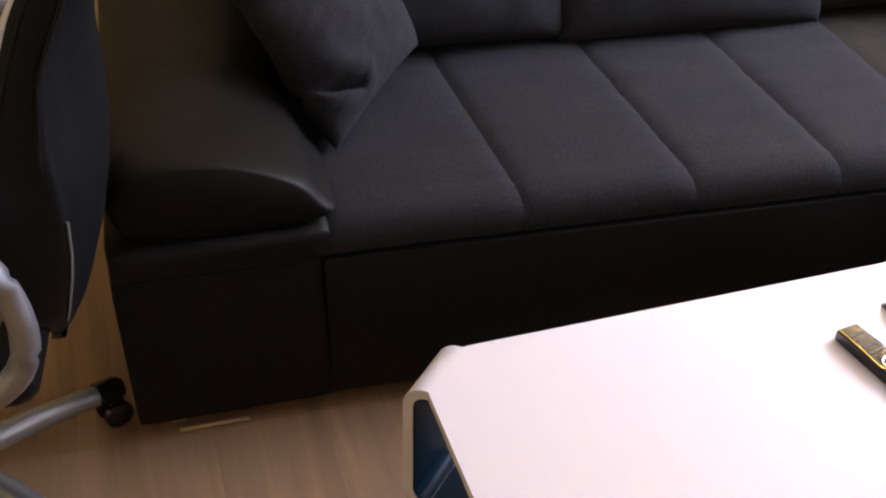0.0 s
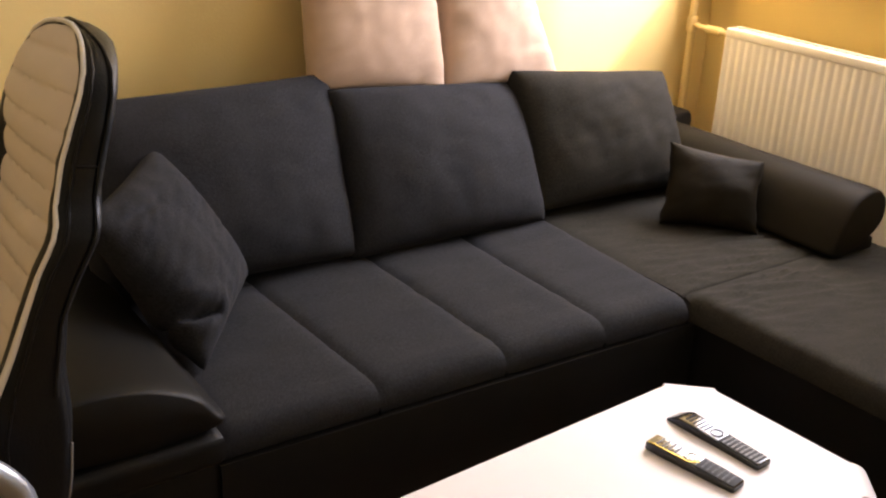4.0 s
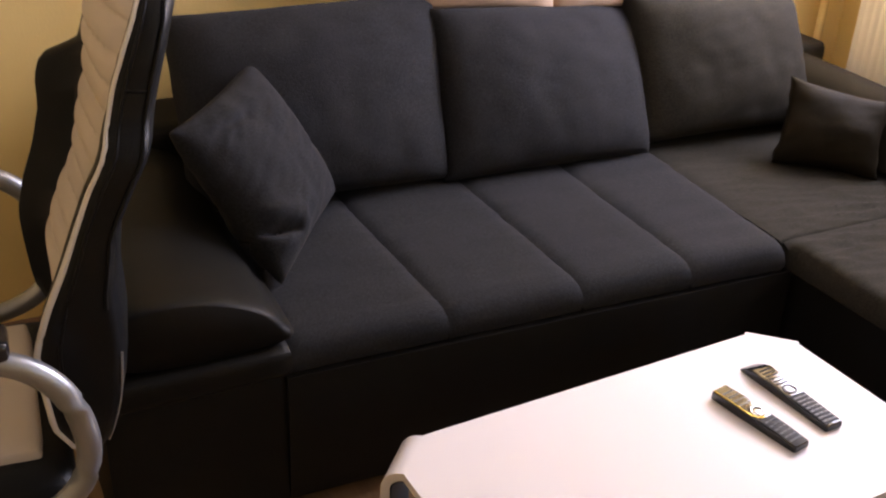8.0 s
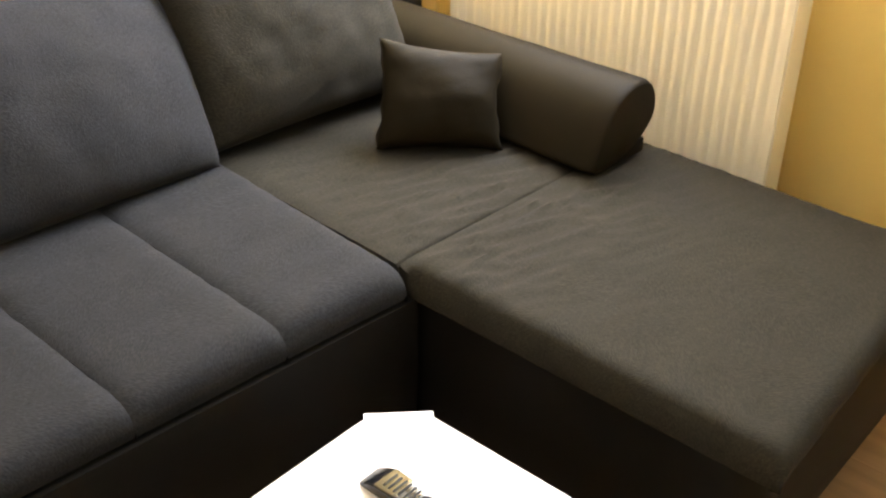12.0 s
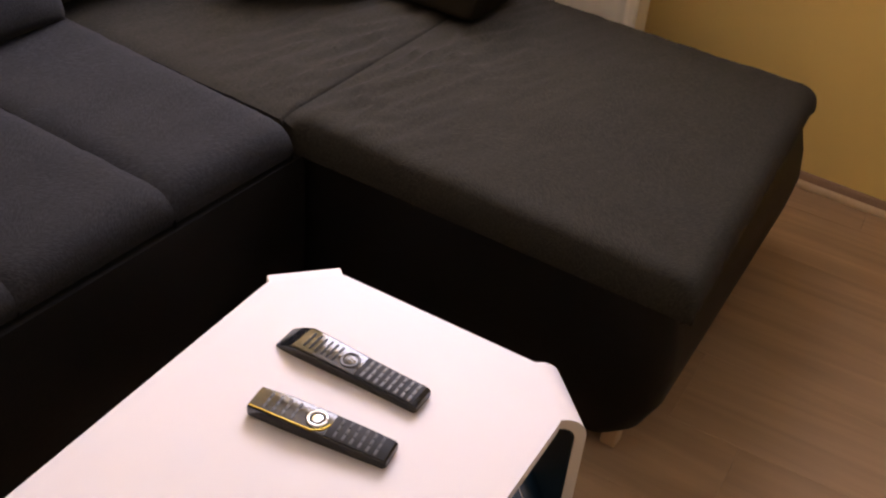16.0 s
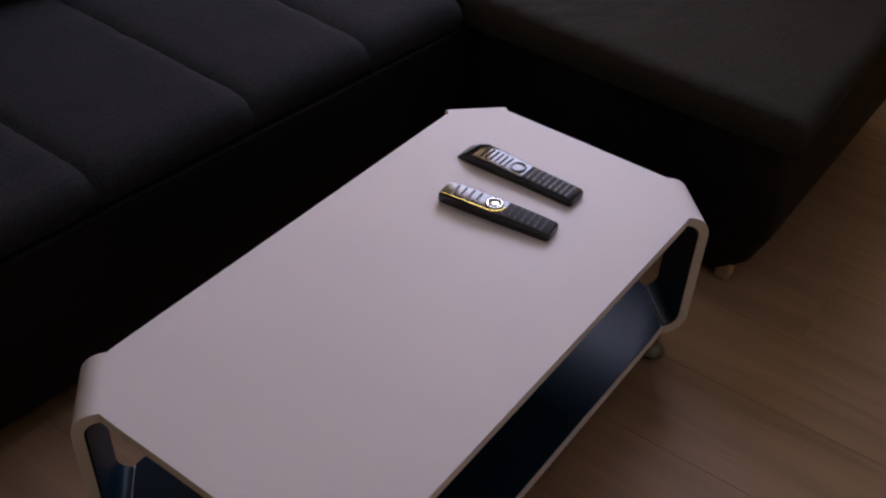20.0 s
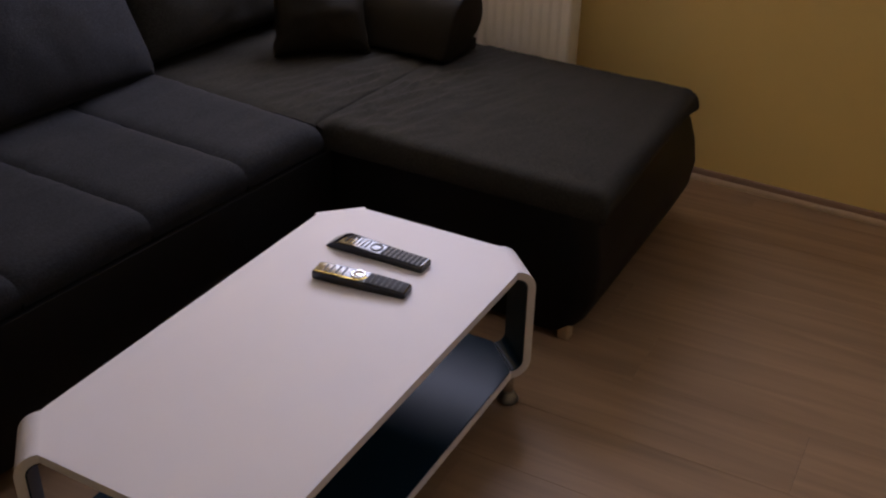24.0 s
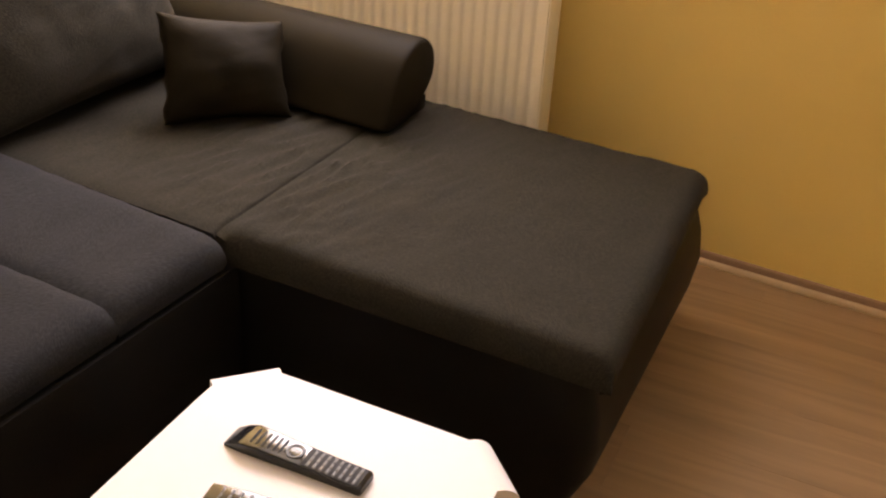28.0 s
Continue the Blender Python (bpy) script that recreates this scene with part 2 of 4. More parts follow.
def soft_box(lo, hi, r, n=10, puff=(0, 0, 0)):
    """A rounded box whose faces are fine grids: puff swells each pair of faces."""
    bm = bmesh.new()
    lo, hi = Vector(lo), Vector(hi)
    c, h = (lo + hi) / 2, (hi - lo) / 2
    vs = bmesh.ops.create_cube(bm, size=2)["verts"]
    es = list({e for v in vs for e in v.link_edges})
    bmesh.ops.subdivide_edges(bm, edges=es, cuts=n, use_grid_fill=True)
    bm.verts.ensure_lookup_table()
    for v in bm.verts:
        u = v.co.copy()
        s = Vector((math.sin(u[i] * math.pi / 2) * 0.35 + u[i] * 0.65 for i in range(3)))
        p = Vector((s[i] * h[i] for i in range(3)))
        q = Vector((max(-h[i] + r, min(h[i] - r, p[i])) for i in range(3)))
        d = p - q
        if d.length > 1e-9:
            p = q + d.normalized() * r
        for i in range(3):
            if abs(u[i]) > 0.999 and puff[i]:
                a, b = u[(i + 1) % 3], u[(i + 2) % 3]
                p[i] += math.copysign(puff[i] * (1 - a * a) * (1 - b * b), u[i])
        v.co = p + c
    return bm


def pillow(tl, tr, br, bl, t, n=22, pinch=0.05, wrinkle=0.004, seed=0, full=0.40, folds=0.0, drape=0.0, ripple=0.004, gather=0.0, tucks=()):
    """A filled cushion between its four corners, thick across them, with drawn-out corners, creases and a flat seam."""
    tl, tr, br, bl = (Vector(p) for p in (tl, tr, br, bl))
    mid = (tl + tr + br + bl) / 4
    out = (tr - bl).cross(tl - br).normalized()
    bm = bmesh.new()
    grid = {}
    for side in (-1, 1):
        for i in range(n + 1):
            for j in range(n + 1):
                u, v = 2 * i / n - 1, 2 * j / n - 1
                u, v = (math.sin(c * math.pi / 2) * 0.4 + c * 0.6 for c in (u, v))
                edge = i in (0, n) or j in (0, n)
                if edge and side == 1:
                    grid[side, i, j] = grid[-1, i, j]
                    continue
                a, b = (u * (1 - pinch * (1 - v * v)) + 1) / 2, (v * (1 - pinch * (1 - u * u)) + 1) / 2
                p = (bl * (1 - a) + br * a) * (1 - b) + (tl * (1 - a) + tr * a) * b
                d = max(0.0, (1 - u * u) * (1 - v * v)) ** full
                q = (p - mid) * 7 + Vector((seed * 3.1, side * 2.0, seed * 1.7))
                k = noise.noise(q) * wrinkle * 2 + noise.noise(q * 2.7) * wrinkle
                if folds:
                    w = noise.noise(Vector(((u + v) * 1.1, (v - 0.45 * u) * 5.5 + 0.8 * noise.noise(q * 0.6), seed)))
                    k += folds * (1 - 2 * abs(w))
                if drape:
                    w = noise.noise(Vector((u * 3.8 + 0.5 * v, v * 1.0, seed + 7)))
                    k += drape * (max(0.0, 1 - 2.6 * abs(w)) - 0.4) * (0.25 + 0.75 * ((1 - v) / 2) ** 1.5)
                if gather:
                    k += gather * noise.noise(Vector((u * 1.6, v * 11 + 2.5 * u * v, seed + 3))) * u * u
                for u0, v0, u1, v1, deep in tucks:
                    du, dv = u1 - u0, v1 - v0
                    f = max(0.0, min(1.0, ((u - u0) * du + (v - v0) * dv) / (du * du + dv * dv)))
                    r = math.hypot(u - u0 - f * du, v - v0 - f * dv)
                    k -= deep * math.sin(math.pi * (0.15 + 0.7 * f)) * (math.exp(-(r / 0.045) ** 2) - 0.3 * math.exp(-((r - 0.17) / 0.09) ** 2))
                k *= min(1.0, d * 1.6)
                wob = ripple * noise.noise(q * (1.9 if ripple < 0.005 else 3.2)) if edge else 0.0
                grid[side, i, j] = bm.verts.new(p + out * side * (0 if edge else d * t / 2 + k) + (tr - tl).normalized() * wob)
    for side in (-1, 1):
        for i in range(n):
            for j in range(n):
                f = [grid[side, i, j], grid[side, i + 1, j], grid[side, i + 1, j + 1], grid[side, i, j + 1]]
                bm.faces.new(f if side < 0 else f[::-1])
    return bm


def prism(profile, a, b, axis="x", bm=None):
    """A closed profile (list of 2D points) drawn out from a to b along an axis; profile lies in the other two axes."""
    bm = bm or bmesh.new()
    def at(p, s):
        return {"x": (s, p[0], p[1]), "y": (p[0], s, p[1]), "z": (p[0], p[1], s)}[axis]
    A, B = ([bm.verts.new(at(p, s)) for p in profile] for s in (a, b))
    n = len(profile)
    for i in range(n):
        bm.faces.new((A[i], A[(i + 1) % n], B[(i + 1) % n], B[i]))
    bm.faces.new(A[::-1])
    bm.faces.new(B)
    return bm


def tube(points, r, n=10, closed=False):
    """A round bar along points."""
    bm = bmesh.new()
    pts = [Vector(p) for p in points]
    rings = []
    for i, p in enumerate(pts):
        d = (pts[(i + 1) % len(pts)] - pts[i - 1]) if closed else (pts[min(i + 1, len(pts) - 1)] - pts[max(i - 1, 0)])
        d.normalize()
        up = Vector((0, 0, 1)) if abs(d.z) < 0.95 else Vector((0, 1, 0))
        a = d.cross(up).normalized()
        b = a.cross(d)
        rr = r[i] if isinstance(r, (list, tuple)) else r
        rings.append([bm.verts.new(p + a * math.cos(2 * math.pi * k / n) * rr + b * math.sin(2 * math.pi * k / n) * rr) for k in range(n)])
    m = len(rings)
    for i in range(m if closed else m - 1):
        for k in range(n):
            bm.faces.new((rings[i][k], rings[i][(k + 1) % n], rings[(i + 1) % m][(k + 1) % n], rings[(i + 1) % m][k]))
    if not closed:
        bm.faces.new(rings[0][::-1])
        bm.faces.new(rings[-1])
    return bm


def structure(name, bm, material, label, category, smooth=False):
    return tagged(part(name, bm, material, None, "", smooth), label, category, kind="structure")


# ---- room ----
structure("floor", box((WALL_W, WALL_S, -0.1), (WALL_E + 0.25, WALL_N, -0.008)), M_SUB, "warm brown wood-look laminate floor", "floor")
structure("ceiling", box((WALL_W, WALL_S, CEIL), (WALL_E, WALL_N, CEIL + 0.1)), M_CEIL, "plain white painted ceiling", "ceiling")
structure("wall_north", box((WALL_W - 0.2, WALL_N, -0.1), (WALL_E + 0.25, WALL_N + 0.2, CEIL + 0.1)), M_NORTH, "pale yellow painted plaster wall behind the sofa", "wall")
structure("wall_west", box((WALL_W - 0.2, WALL_S, -0.1), (WALL_W, WALL_N, CEIL + 0.1)), M_PALE, "pale yellow painted plaster wall", "wall")
structure("wall_south", box((WALL_W - 0.2, WALL_S - 0.2, -0.1), (WALL_E + 0.25, WALL_S, CEIL + 0.1)), M_PALE, "pale yellow painted plaster wall", "wall")
# The southern hole is unseen, added only to hold the fill lamp.
bm = box((WALL_E, WALL_S, -0.1), (WALL_E + 0.25, W2_Y0, CEIL + 0.1))
box((WALL_E, W2_Y1, -0.1), (WALL_E + 0.25, WIN_Y0, CEIL + 0.1), bm=bm)
box((WALL_E, WIN_Y1, -0.1), (WALL_E + 0.25, WALL_N, CEIL + 0.1), bm=bm)
for y0, y1 in ((W2_Y0, W2_Y1), (WIN_Y0, WIN_Y1)):
    box((WALL_E, y0, -0.1), (WALL_E + 0.25, y1, WIN_Z0), bm=bm)
    box((WALL_E, y0, WIN_Z1), (WALL_E + 0.25, y1, CEIL + 0.1), bm=bm)
structure("wall_east", bm, M_WALL, "yellow painted plaster wall with a window and an added opening", "wall")

# skirting: a brown board with a pale quarter-round shoe in front of it
M_SHOE = mat("pale_wood_shoe", (0.44, 0.31, 0.19), 0.5, var=0.12, scale=20, spec=0.3)
board = [(0.0, 0.0), (0.010, 0.0), (0.010, 0.029), (0.007, 0.033), (0.0, 0.034)]
shoe = [(0.0102, 0.0), (0.024, 0.0), (0.024, 0.004), (0.0215, 0.010), (0.017, 0.0135), (0.0102, 0.0155)]
structure("baseboard", prism([(WALL_E - d, z) for d, z in board], WALL_S, WALL_N, "y"), M_SKIRT, "narrow dark brown skirting board along the yellow wall", "skirting", True)
structure("trim", prism([(WALL_E - d, z) for d, z in shoe], WALL_S, WALL_N - 0.026, "y"), M_SHOE, "pale wooden shoe moulding before the skirting", "trim", True)
structure("baseboard", prism([(WALL_N - d, z) for d, z in board], WALL_W, WALL_E - 0.011, "x"), M_SKIRT, "narrow dark brown skirting board behind the sofa", "skirting", True)
structure("trim", prism([(WALL_N - d, z) for d, z in shoe], WALL_W, WALL_E - 0.026, "x"), M_SHOE, "pale wooden shoe moulding before the skirting", "trim", True)

# window above the radiator
def wall_window(name, label, y0, y1):
    """A framed window in the east wall with a sill that stands out into the room."""
    win = thing(name, label, "window", kind="structure")
    part("window_sill", box((WALL_E - 0.10, y0 - 0.05, WIN_Z0 - 0.035), (WALL_E + 0.18, y1 + 0.05, WIN_Z0 + 0.002), 0.006), M_SILL, win)
    for a, b, z0, z1 in ((y0, y1, WIN_Z0 + 0.002, WIN_Z0 + 0.07), (y0, y1, WIN_Z1 - 0.07, WIN_Z1), (y0, y0 + 0.07, WIN_Z0 + 0.07, WIN_Z1 - 0.07), (y1 - 0.07, y1, WIN_Z0 + 0.07, WIN_Z1 - 0.07)):
        part("window_frame", box((WALL_E + 0.17, a, z0), (WALL_E + 0.23, b, z1), 0.004), M_SILL, win)
    pane = part("pane", box((WALL_E + 0.198, y0 + 0.07, WIN_Z0 + 0.07), (WALL_E + 0.202, y1 - 0.07, WIN_Z1 - 0.07)), M_PANE, win, "clear glass pane", False)
    pane.visible_shadow = False
    return win


wall_window("window_1", "white framed window with a broad white sill", WIN_Y0, WIN_Y1)
# Added out of view round the fill lamp; its sheet blocks the sun.
win = wall_window("added_window_2", "added unseen window, closed by a sheet against the sun", W2_Y0, W2_Y1)
part("sun_block_sheet", box((WALL_E + 0.140, W2_Y0 + 0.004, WIN_Z0 + 0.004), (WALL_E + 0.143, W2_Y1 - 0.004, WIN_Z1 - 0.004)), M_SILL, win, "added pale sheet that keeps the sun out", False)


# ---- sofa ----
sofa = thing("corner_sofa", "black leatherette corner sofa with charcoal fabric seats", "sofa")


def seat_panel(f0, f1, b0, b1, zf, zb, drop, r=0.045, nu=14, nv=26, puff=0.011, wr=0.0, seed=0, side=(0, 0), crease=0.0):
    """A padded panel between two front and two back corners: puffed between its seams, rolled over the front edge and, if asked, over a side."""
    bm = bmesh.new()
    rows = []
    f0, f1, b0, b1 = (Vector(p) for p in (f0, f1, b0, b1))
    for j in range(nv + 1):
        row = []
        for i in range(nu + 1):
            u, k = i / nu, j / nv
            a, b = f0.lerp(f1, u), b0.lerp(b1, u)
            depth = (b - a).length
            # first part of the rows runs up the front and over the edge, the rest along the top
            lead = 8
            if j <= lead:
                ang = math.pi / 2 * max(0, (j - 2)) / (lead - 2)
                s = (r - r * math.cos(ang)) if j > 1 else (0.020 - 0.010 * j) * (min(1, (1 - u) / 0.12) if side[1] else 1)
                z = (zf - r + r * math.sin(ang)) if j > 1 else zf - drop + (drop - r) * j / 2
                v = s / depth
            else:
                w = (j - lead) / (nv - lead)
                v = (r + (depth - r) * w) / depth
                z = zf + (zb - zf) * v
            p = a.lerp(b, v)
            e = min(u, 1 - u) * (f1 - f0).length
            seam = 1 - math.exp(-e / 0.017)
            dz = puff * seam * (1 if j > 4 else j / 4) - puff
            if wr:
                q = Vector((p.x * 5, p.y * 16, seed))
                dz += wr * noise.noise(q) * seam
            dz += 0.0022 * noise.noise(Vector((seed * 3.0 + (u > 0.5), p.y * 48, 0.5))) * math.exp(-e / 0.03) * (j > 8)
            if crease:
                # folds that run across the chaise, strongest at the crease between its panels
                near = math.exp(-((p.y - 0.72) / 0.24) ** 2) * (0.35 + 0.65 * math.exp(-((p.x - 0.25) / 0.35) ** 2))
                q = Vector((p.x * 6.5 + 0.9 * noise.noise(p * 6), p.y * 31 + p.x * 9, seed))
                ridge = max(0.0, 1 - 3.2 * abs(noise.noise(q))) ** 1.5
                dz += crease * (near + 0.10) * ridge * min(1, e / 0.04) * min(1, abs(p.y - 0.71) / 0.035)
            dz += 0.002 * noise.noise(Vector((p.x * 9, p.y * 9, seed + 4)))
            # roll over the sides that stand free
            for free, dist in ((side[0], u), (side[1], 1 - u)):
                d = dist * (f1 - f0).length
                if free and d < r:
                    fade = (min(1.0, (1 - v) * depth / 0.10) if free == 2 else 1.0) * min(1.0, j / lead)
                    dz -= fade * (r - math.sqrt(max(0, r * r - (r - d) ** 2)))
            row.append(bm.verts.new((p.x, p.y, z + dz)))
        rows.append(row)
    for j in range(nv):
        for i in range(nu):
            bm.faces.new((rows[j][i], rows[j][i + 1], rows[j + 1][i + 1], rows[j + 1][i]))
    # skirt down all round
    for edge in ([r[0] for r in rows], [r[-1] for r in rows], rows[-1]):
        low = [bm.verts.new((v.co.x, v.co.y, min(v.co.z, zf - drop))) for v in edge]
        for i in range(len(edge) - 1):
            if (low[i].co - low[i + 1].co).length > 1e-6 or (edge[i].co - edge[i + 1].co).length > 1e-6:
                try:
                    bm.faces.new((edge[i], edge[i + 1], low[i + 1], low[i]))
                except ValueError:
                    pass
    bmesh.ops.remove_doubles(bm, verts=bm.verts, dist=1e-5)
    return bm


FRONTS = [(-1.302, 0.728, 0), (-0.955, 0.716, 0), (-0.628, 0.704, 0), (-0.338, 0.690, 0), (-0.066, 0.676, 0)]
BACKS = [(-1.325, 1.36, 0), (-0.988, 1.36, 0), (-0.660, 1.36, 0), (-0.358, 1.36, 0), (-0.062, 1.36, 0)]
for i in range(4):
    part("seat_panel", seat_panel(FRONTS[i], FRONTS[i + 1], BACKS[i], BACKS[i + 1], 0.437, 0.462, 0.085, nu=24, nv=72, wr=0.002, seed=i), M_FABRIC, sofa)

# base under the seats: a front that leans in towards the floor
def front_base(x0, y0, x1, y1):
    bm = bmesh.new()
    prof = [(0.0, 0.362), (-0.004, 0.34), (-0.004, 0.20), (0.004, 0.06), (0.018, 0.036), (0.75, 0.036), (0.75, 0.362)]
    A = [bm.verts.new((x0, y0 + p, z)) for p, z in prof]
    B = [bm.verts.new((x1, y1 + p, z)) for p, z in prof]
    n = len(prof)
    for i in range(n):
        bm.faces.new((A[i], A[(i + 1) % n], B[(i + 1) % n], B[i]))
    bm.faces.new(A[::-1]), bm.faces.new(B)
    return bm


part("base", front_base(-1.312, 0.7222, -0.045, 0.672), M_LEATHER, sofa)
part("arm_base", soft_box((-1.672, 0.724, 0.036), (-1.304, 1.60, 0.372), 0.018, 8), M_LEATHER, sofa)
part("arm_band", soft_box((-1.668, 0.716, 0.362), (-1.294, 1.58, 0.432), 0.022, 10), M_LEATHER, sofa)

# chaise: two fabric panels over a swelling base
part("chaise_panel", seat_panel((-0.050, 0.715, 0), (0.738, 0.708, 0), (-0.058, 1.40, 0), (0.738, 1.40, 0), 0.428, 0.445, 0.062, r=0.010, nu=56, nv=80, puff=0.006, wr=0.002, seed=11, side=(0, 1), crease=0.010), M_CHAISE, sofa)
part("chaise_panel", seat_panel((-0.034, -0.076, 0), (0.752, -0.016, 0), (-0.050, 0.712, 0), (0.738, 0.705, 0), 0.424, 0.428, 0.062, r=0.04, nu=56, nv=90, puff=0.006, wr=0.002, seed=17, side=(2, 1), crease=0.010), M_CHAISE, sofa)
bm = bmesh.new()
rings = []
for z, s in ((0.020, -0.050), (0.06, -0.018), (0.13, 0.010), (0.20, 0.018), (0.27, 0.010), (0.33, -0.004), (0.372, -0.018), (0.392, -0.032)):
    c = 0.05
    x0, x1, y0, y1 = -0.022 - s * 0.3, 0.770 + s * 1.1, -0.040 - s, 1.60
    pts = []
    for k in range(6):
        a = math.pi + math.pi / 2 * k / 5
        pts.append((x0 + c + c * math.cos(a), y0 + c + c * math.sin(a)))
    for k in range(6):
        a = 1.5 * math.pi + math.pi / 2 * k / 5
        pts.append((x1 - c + c * math.cos(a), y0 + 0.028 + c + c * math.sin(a)))
    pts += [(x1, y1), (x0, y1)]
    rings.append([bm.verts.new((*p, z)) for p in pts])
for a, b in zip(rings, rings[1:]):
    for k in range(len(a)):
        bm.faces.new((a[k], a[(k + 1) % len(a)], b[(k + 1) % len(a)], b[k]))
bm.faces.new(rings[0][::-1]), bm.faces.new(rings[-1])
part("chaise_base", bm, M_LEATHER, sofa)


def arm_pad(profile, y0, y1, rise, n=16, lip=0.035):
    """A stuffed arm: the profile swells from a rounded front end to the back, which lies higher."""
    bm = bmesh.new()
    cx = sum(p[0] for p in profile) / len(profile)
    cz = sum(p[1] for p in profile) / len(profile)
    rings = []
    for k in range(n + 1):
        v = k / n
        if k < 5:
            a = math.pi / 2 * k / 4
            y, s = y0 + lip * (1 - math.cos(a)), 0.90 + 0.10 * math.sin(a)
        else:
            y, s = y0 + lip + (y1 - y0 - lip) * (k - 4) / (n - 4), 1.0
        up = rise * (y - y0) / (y1 - y0)
        ring = []
        for px, pz in profile:
            q = Vector((px * 7, y * 5, pz * 7))
            ring.append(bm.verts.new((cx + (px - cx) * s + 0.003 * noise.noise(q), y, cz + (pz - cz) * s + up * (0.3 + 0.7 * (pz - cz > 0)) + 0.003 * noise.noise(q + Vector((5, 5, 5))))))
        rings.append(ring)
    m = len(profile)
    for a, b in zip(rings, rings[1:]):
        for i in range(m):
            bm.faces.new((a[i], a[(i + 1) % m], b[(i + 1) % m], b[i]))
    bm.faces.new(rings[0][::-1]), bm.faces.new(rings[-1])
    return bm


def smooth_loop(pts, n=4):
    """A rounder closed outline through the given corners."""
    out = []
    m = len(pts)
    for i in range(m):
        p0, p1, p2, p3 = (Vector((*pts[(i + d) % m], 0)) for d in (-1, 0, 1, 2))
        for k in range(n):
            t = k / n
            v = 0.5 * ((2 * p1) + (p2 - p0) * t + (2 * p0 - 5 * p1 + 4 * p2 - p3) * t * t + (3 * p1 - p0 - 3 * p2 + p3) * t ** 3)
            out.append((v.x, v.y))
    return out


left = smooth_loop([(-1.288, 0.442), (-1.302, 0.472), (-1.345, 0.518), (-1.435, 0.558), (-1.545, 0.572), (-1.620, 0.555), (-1.652, 0.505), (-1.630, 0.452), (-1.55, 0.436), (-1.40, 0.432)])
part("armrest", arm_pad(left, 0.735, 1.56, 0.04), M_LEATHER, sofa)
right = smooth_loop([(0.462, 0.446), (0.464, 0.474), (0.500, 0.545), (0.542, 0.594), (0.600, 0.616), (0.652, 0.606), (0.680, 0.572), (0.683, 0.525), (0.660, 0.492), (0.610, 0.462), (0.53, 0.440)])
part("bolster", arm_pad(right, 0.645, 1.56, 0.0, lip=0.022), M_LEATHER_LIT, sofa)
part("bolster_base", soft_box((0.49, 0.662, 0.405), (0.680, 1.56, 0.462), 0.010, 8), M_LEATHER, sofa)
part("backrest", soft_box((-1.60, 1.46, 0.30), (0.785, 1.685, 0.625), 0.035, 12), M_LEATHER, sofa)
for x, y in ((0.015, 0.0), (0.735, 0.06), (-1.60, 0.76), (-1.60, 1.55), (0.72, 1.5)):
    foot = box((x - 0.016, y + 0.004, 0.0), (x + 0.016, y + 0.034, 0.045), 0.004)
    part("foot", foot, M_SHOE, sofa, "small pale wooden foot")
part("floor_glide", box((-1.60, 0.738, 0.0), (-1.47, 0.744, 0.008), 0.002), M_SHOE, sofa, "thin tan floor rail")


def cushion(name, label, corners, t, material=M_FABRIC, group="", **k):
    """A loose cushion with a seam cord round its edge."""
    ob = tagged(part(name, pillow(*corners, t, **k), material), label, "cushion", group=group)
    return ob


# loose back cushions, leaning on the backrest
G = "back cushions of the sofa"
cushion("back_cushion", "wide charcoal fabric back cushion beside the armrest", ((-1.352, 1.478, 0.890), (-0.632, 1.520, 0.884), (-0.690, 1.262, 0.466), (-1.360, 1.280, 0.468)), 0.22, group=G, pinch=0.03, wrinkle=0.0032, folds=0.004, drape=0.0015, seed=1, full=0.34, n=36)
cushion("back_cushion", "charcoal fabric back cushion in the middle of the sofa", ((-0.672, 1.456, 0.856), (-0.004, 1.516, 0.790), (-0.070, 1.242, 0.448), (-0.706, 1.252, 0.460)), 0.22, group=G, pinch=0.025, wrinkle=0.0032, folds=0.002, drape=0.0015, seed=2, full=0.34, n=36)
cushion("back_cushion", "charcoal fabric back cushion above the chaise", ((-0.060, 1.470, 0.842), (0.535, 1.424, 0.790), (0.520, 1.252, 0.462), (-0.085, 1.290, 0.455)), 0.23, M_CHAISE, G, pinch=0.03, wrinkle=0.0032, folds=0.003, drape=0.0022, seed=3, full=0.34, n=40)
cushion("throw_pillow", "square charcoal fabric throw pillow leaning on the armrest", ((-1.425, 1.095, 0.760), (-1.176, 1.372, 0.795), (-1.040, 1.165, 0.530), (-1.250, 0.930, 0.452)), 0.17, pinch=0.05, wrinkle=0.004, folds=0.003, drape=0.0015, seed=5, n=64, tucks=((-1.05, -0.38, -0.46, -0.74, 0.040), (-0.75, 0.70, -0.1, 0.60, 0.008)))
cushion("leather_pillow", "small square black leatherette pillow on the chaise, coloured as warmly lit", ((0.318, 1.150, 0.662), (0.520, 0.955, 0.622), (0.436, 0.880, 0.434), (0.222, 1.072, 0.446)), 0.14, M_LEATHER_LIT, pinch=0.09, wrinkle=0.005, folds=0.002, seed=6, n=30, ripple=0.010)
cushion("bed_pillow", "pale pink creased cotton pillow behind the back cushions", ((-0.665, 1.622, 1.308), (-0.288, 1.622, 1.289), (-0.286, 1.468, 0.813), (-0.698, 1.490, 0.840)), 0.17, M_PINK, "pink pillows", pinch=0.02, wrinkle=0.003, folds=0.002, gather=0.010, seed=7, n=46, full=0.33, ripple=0.008)
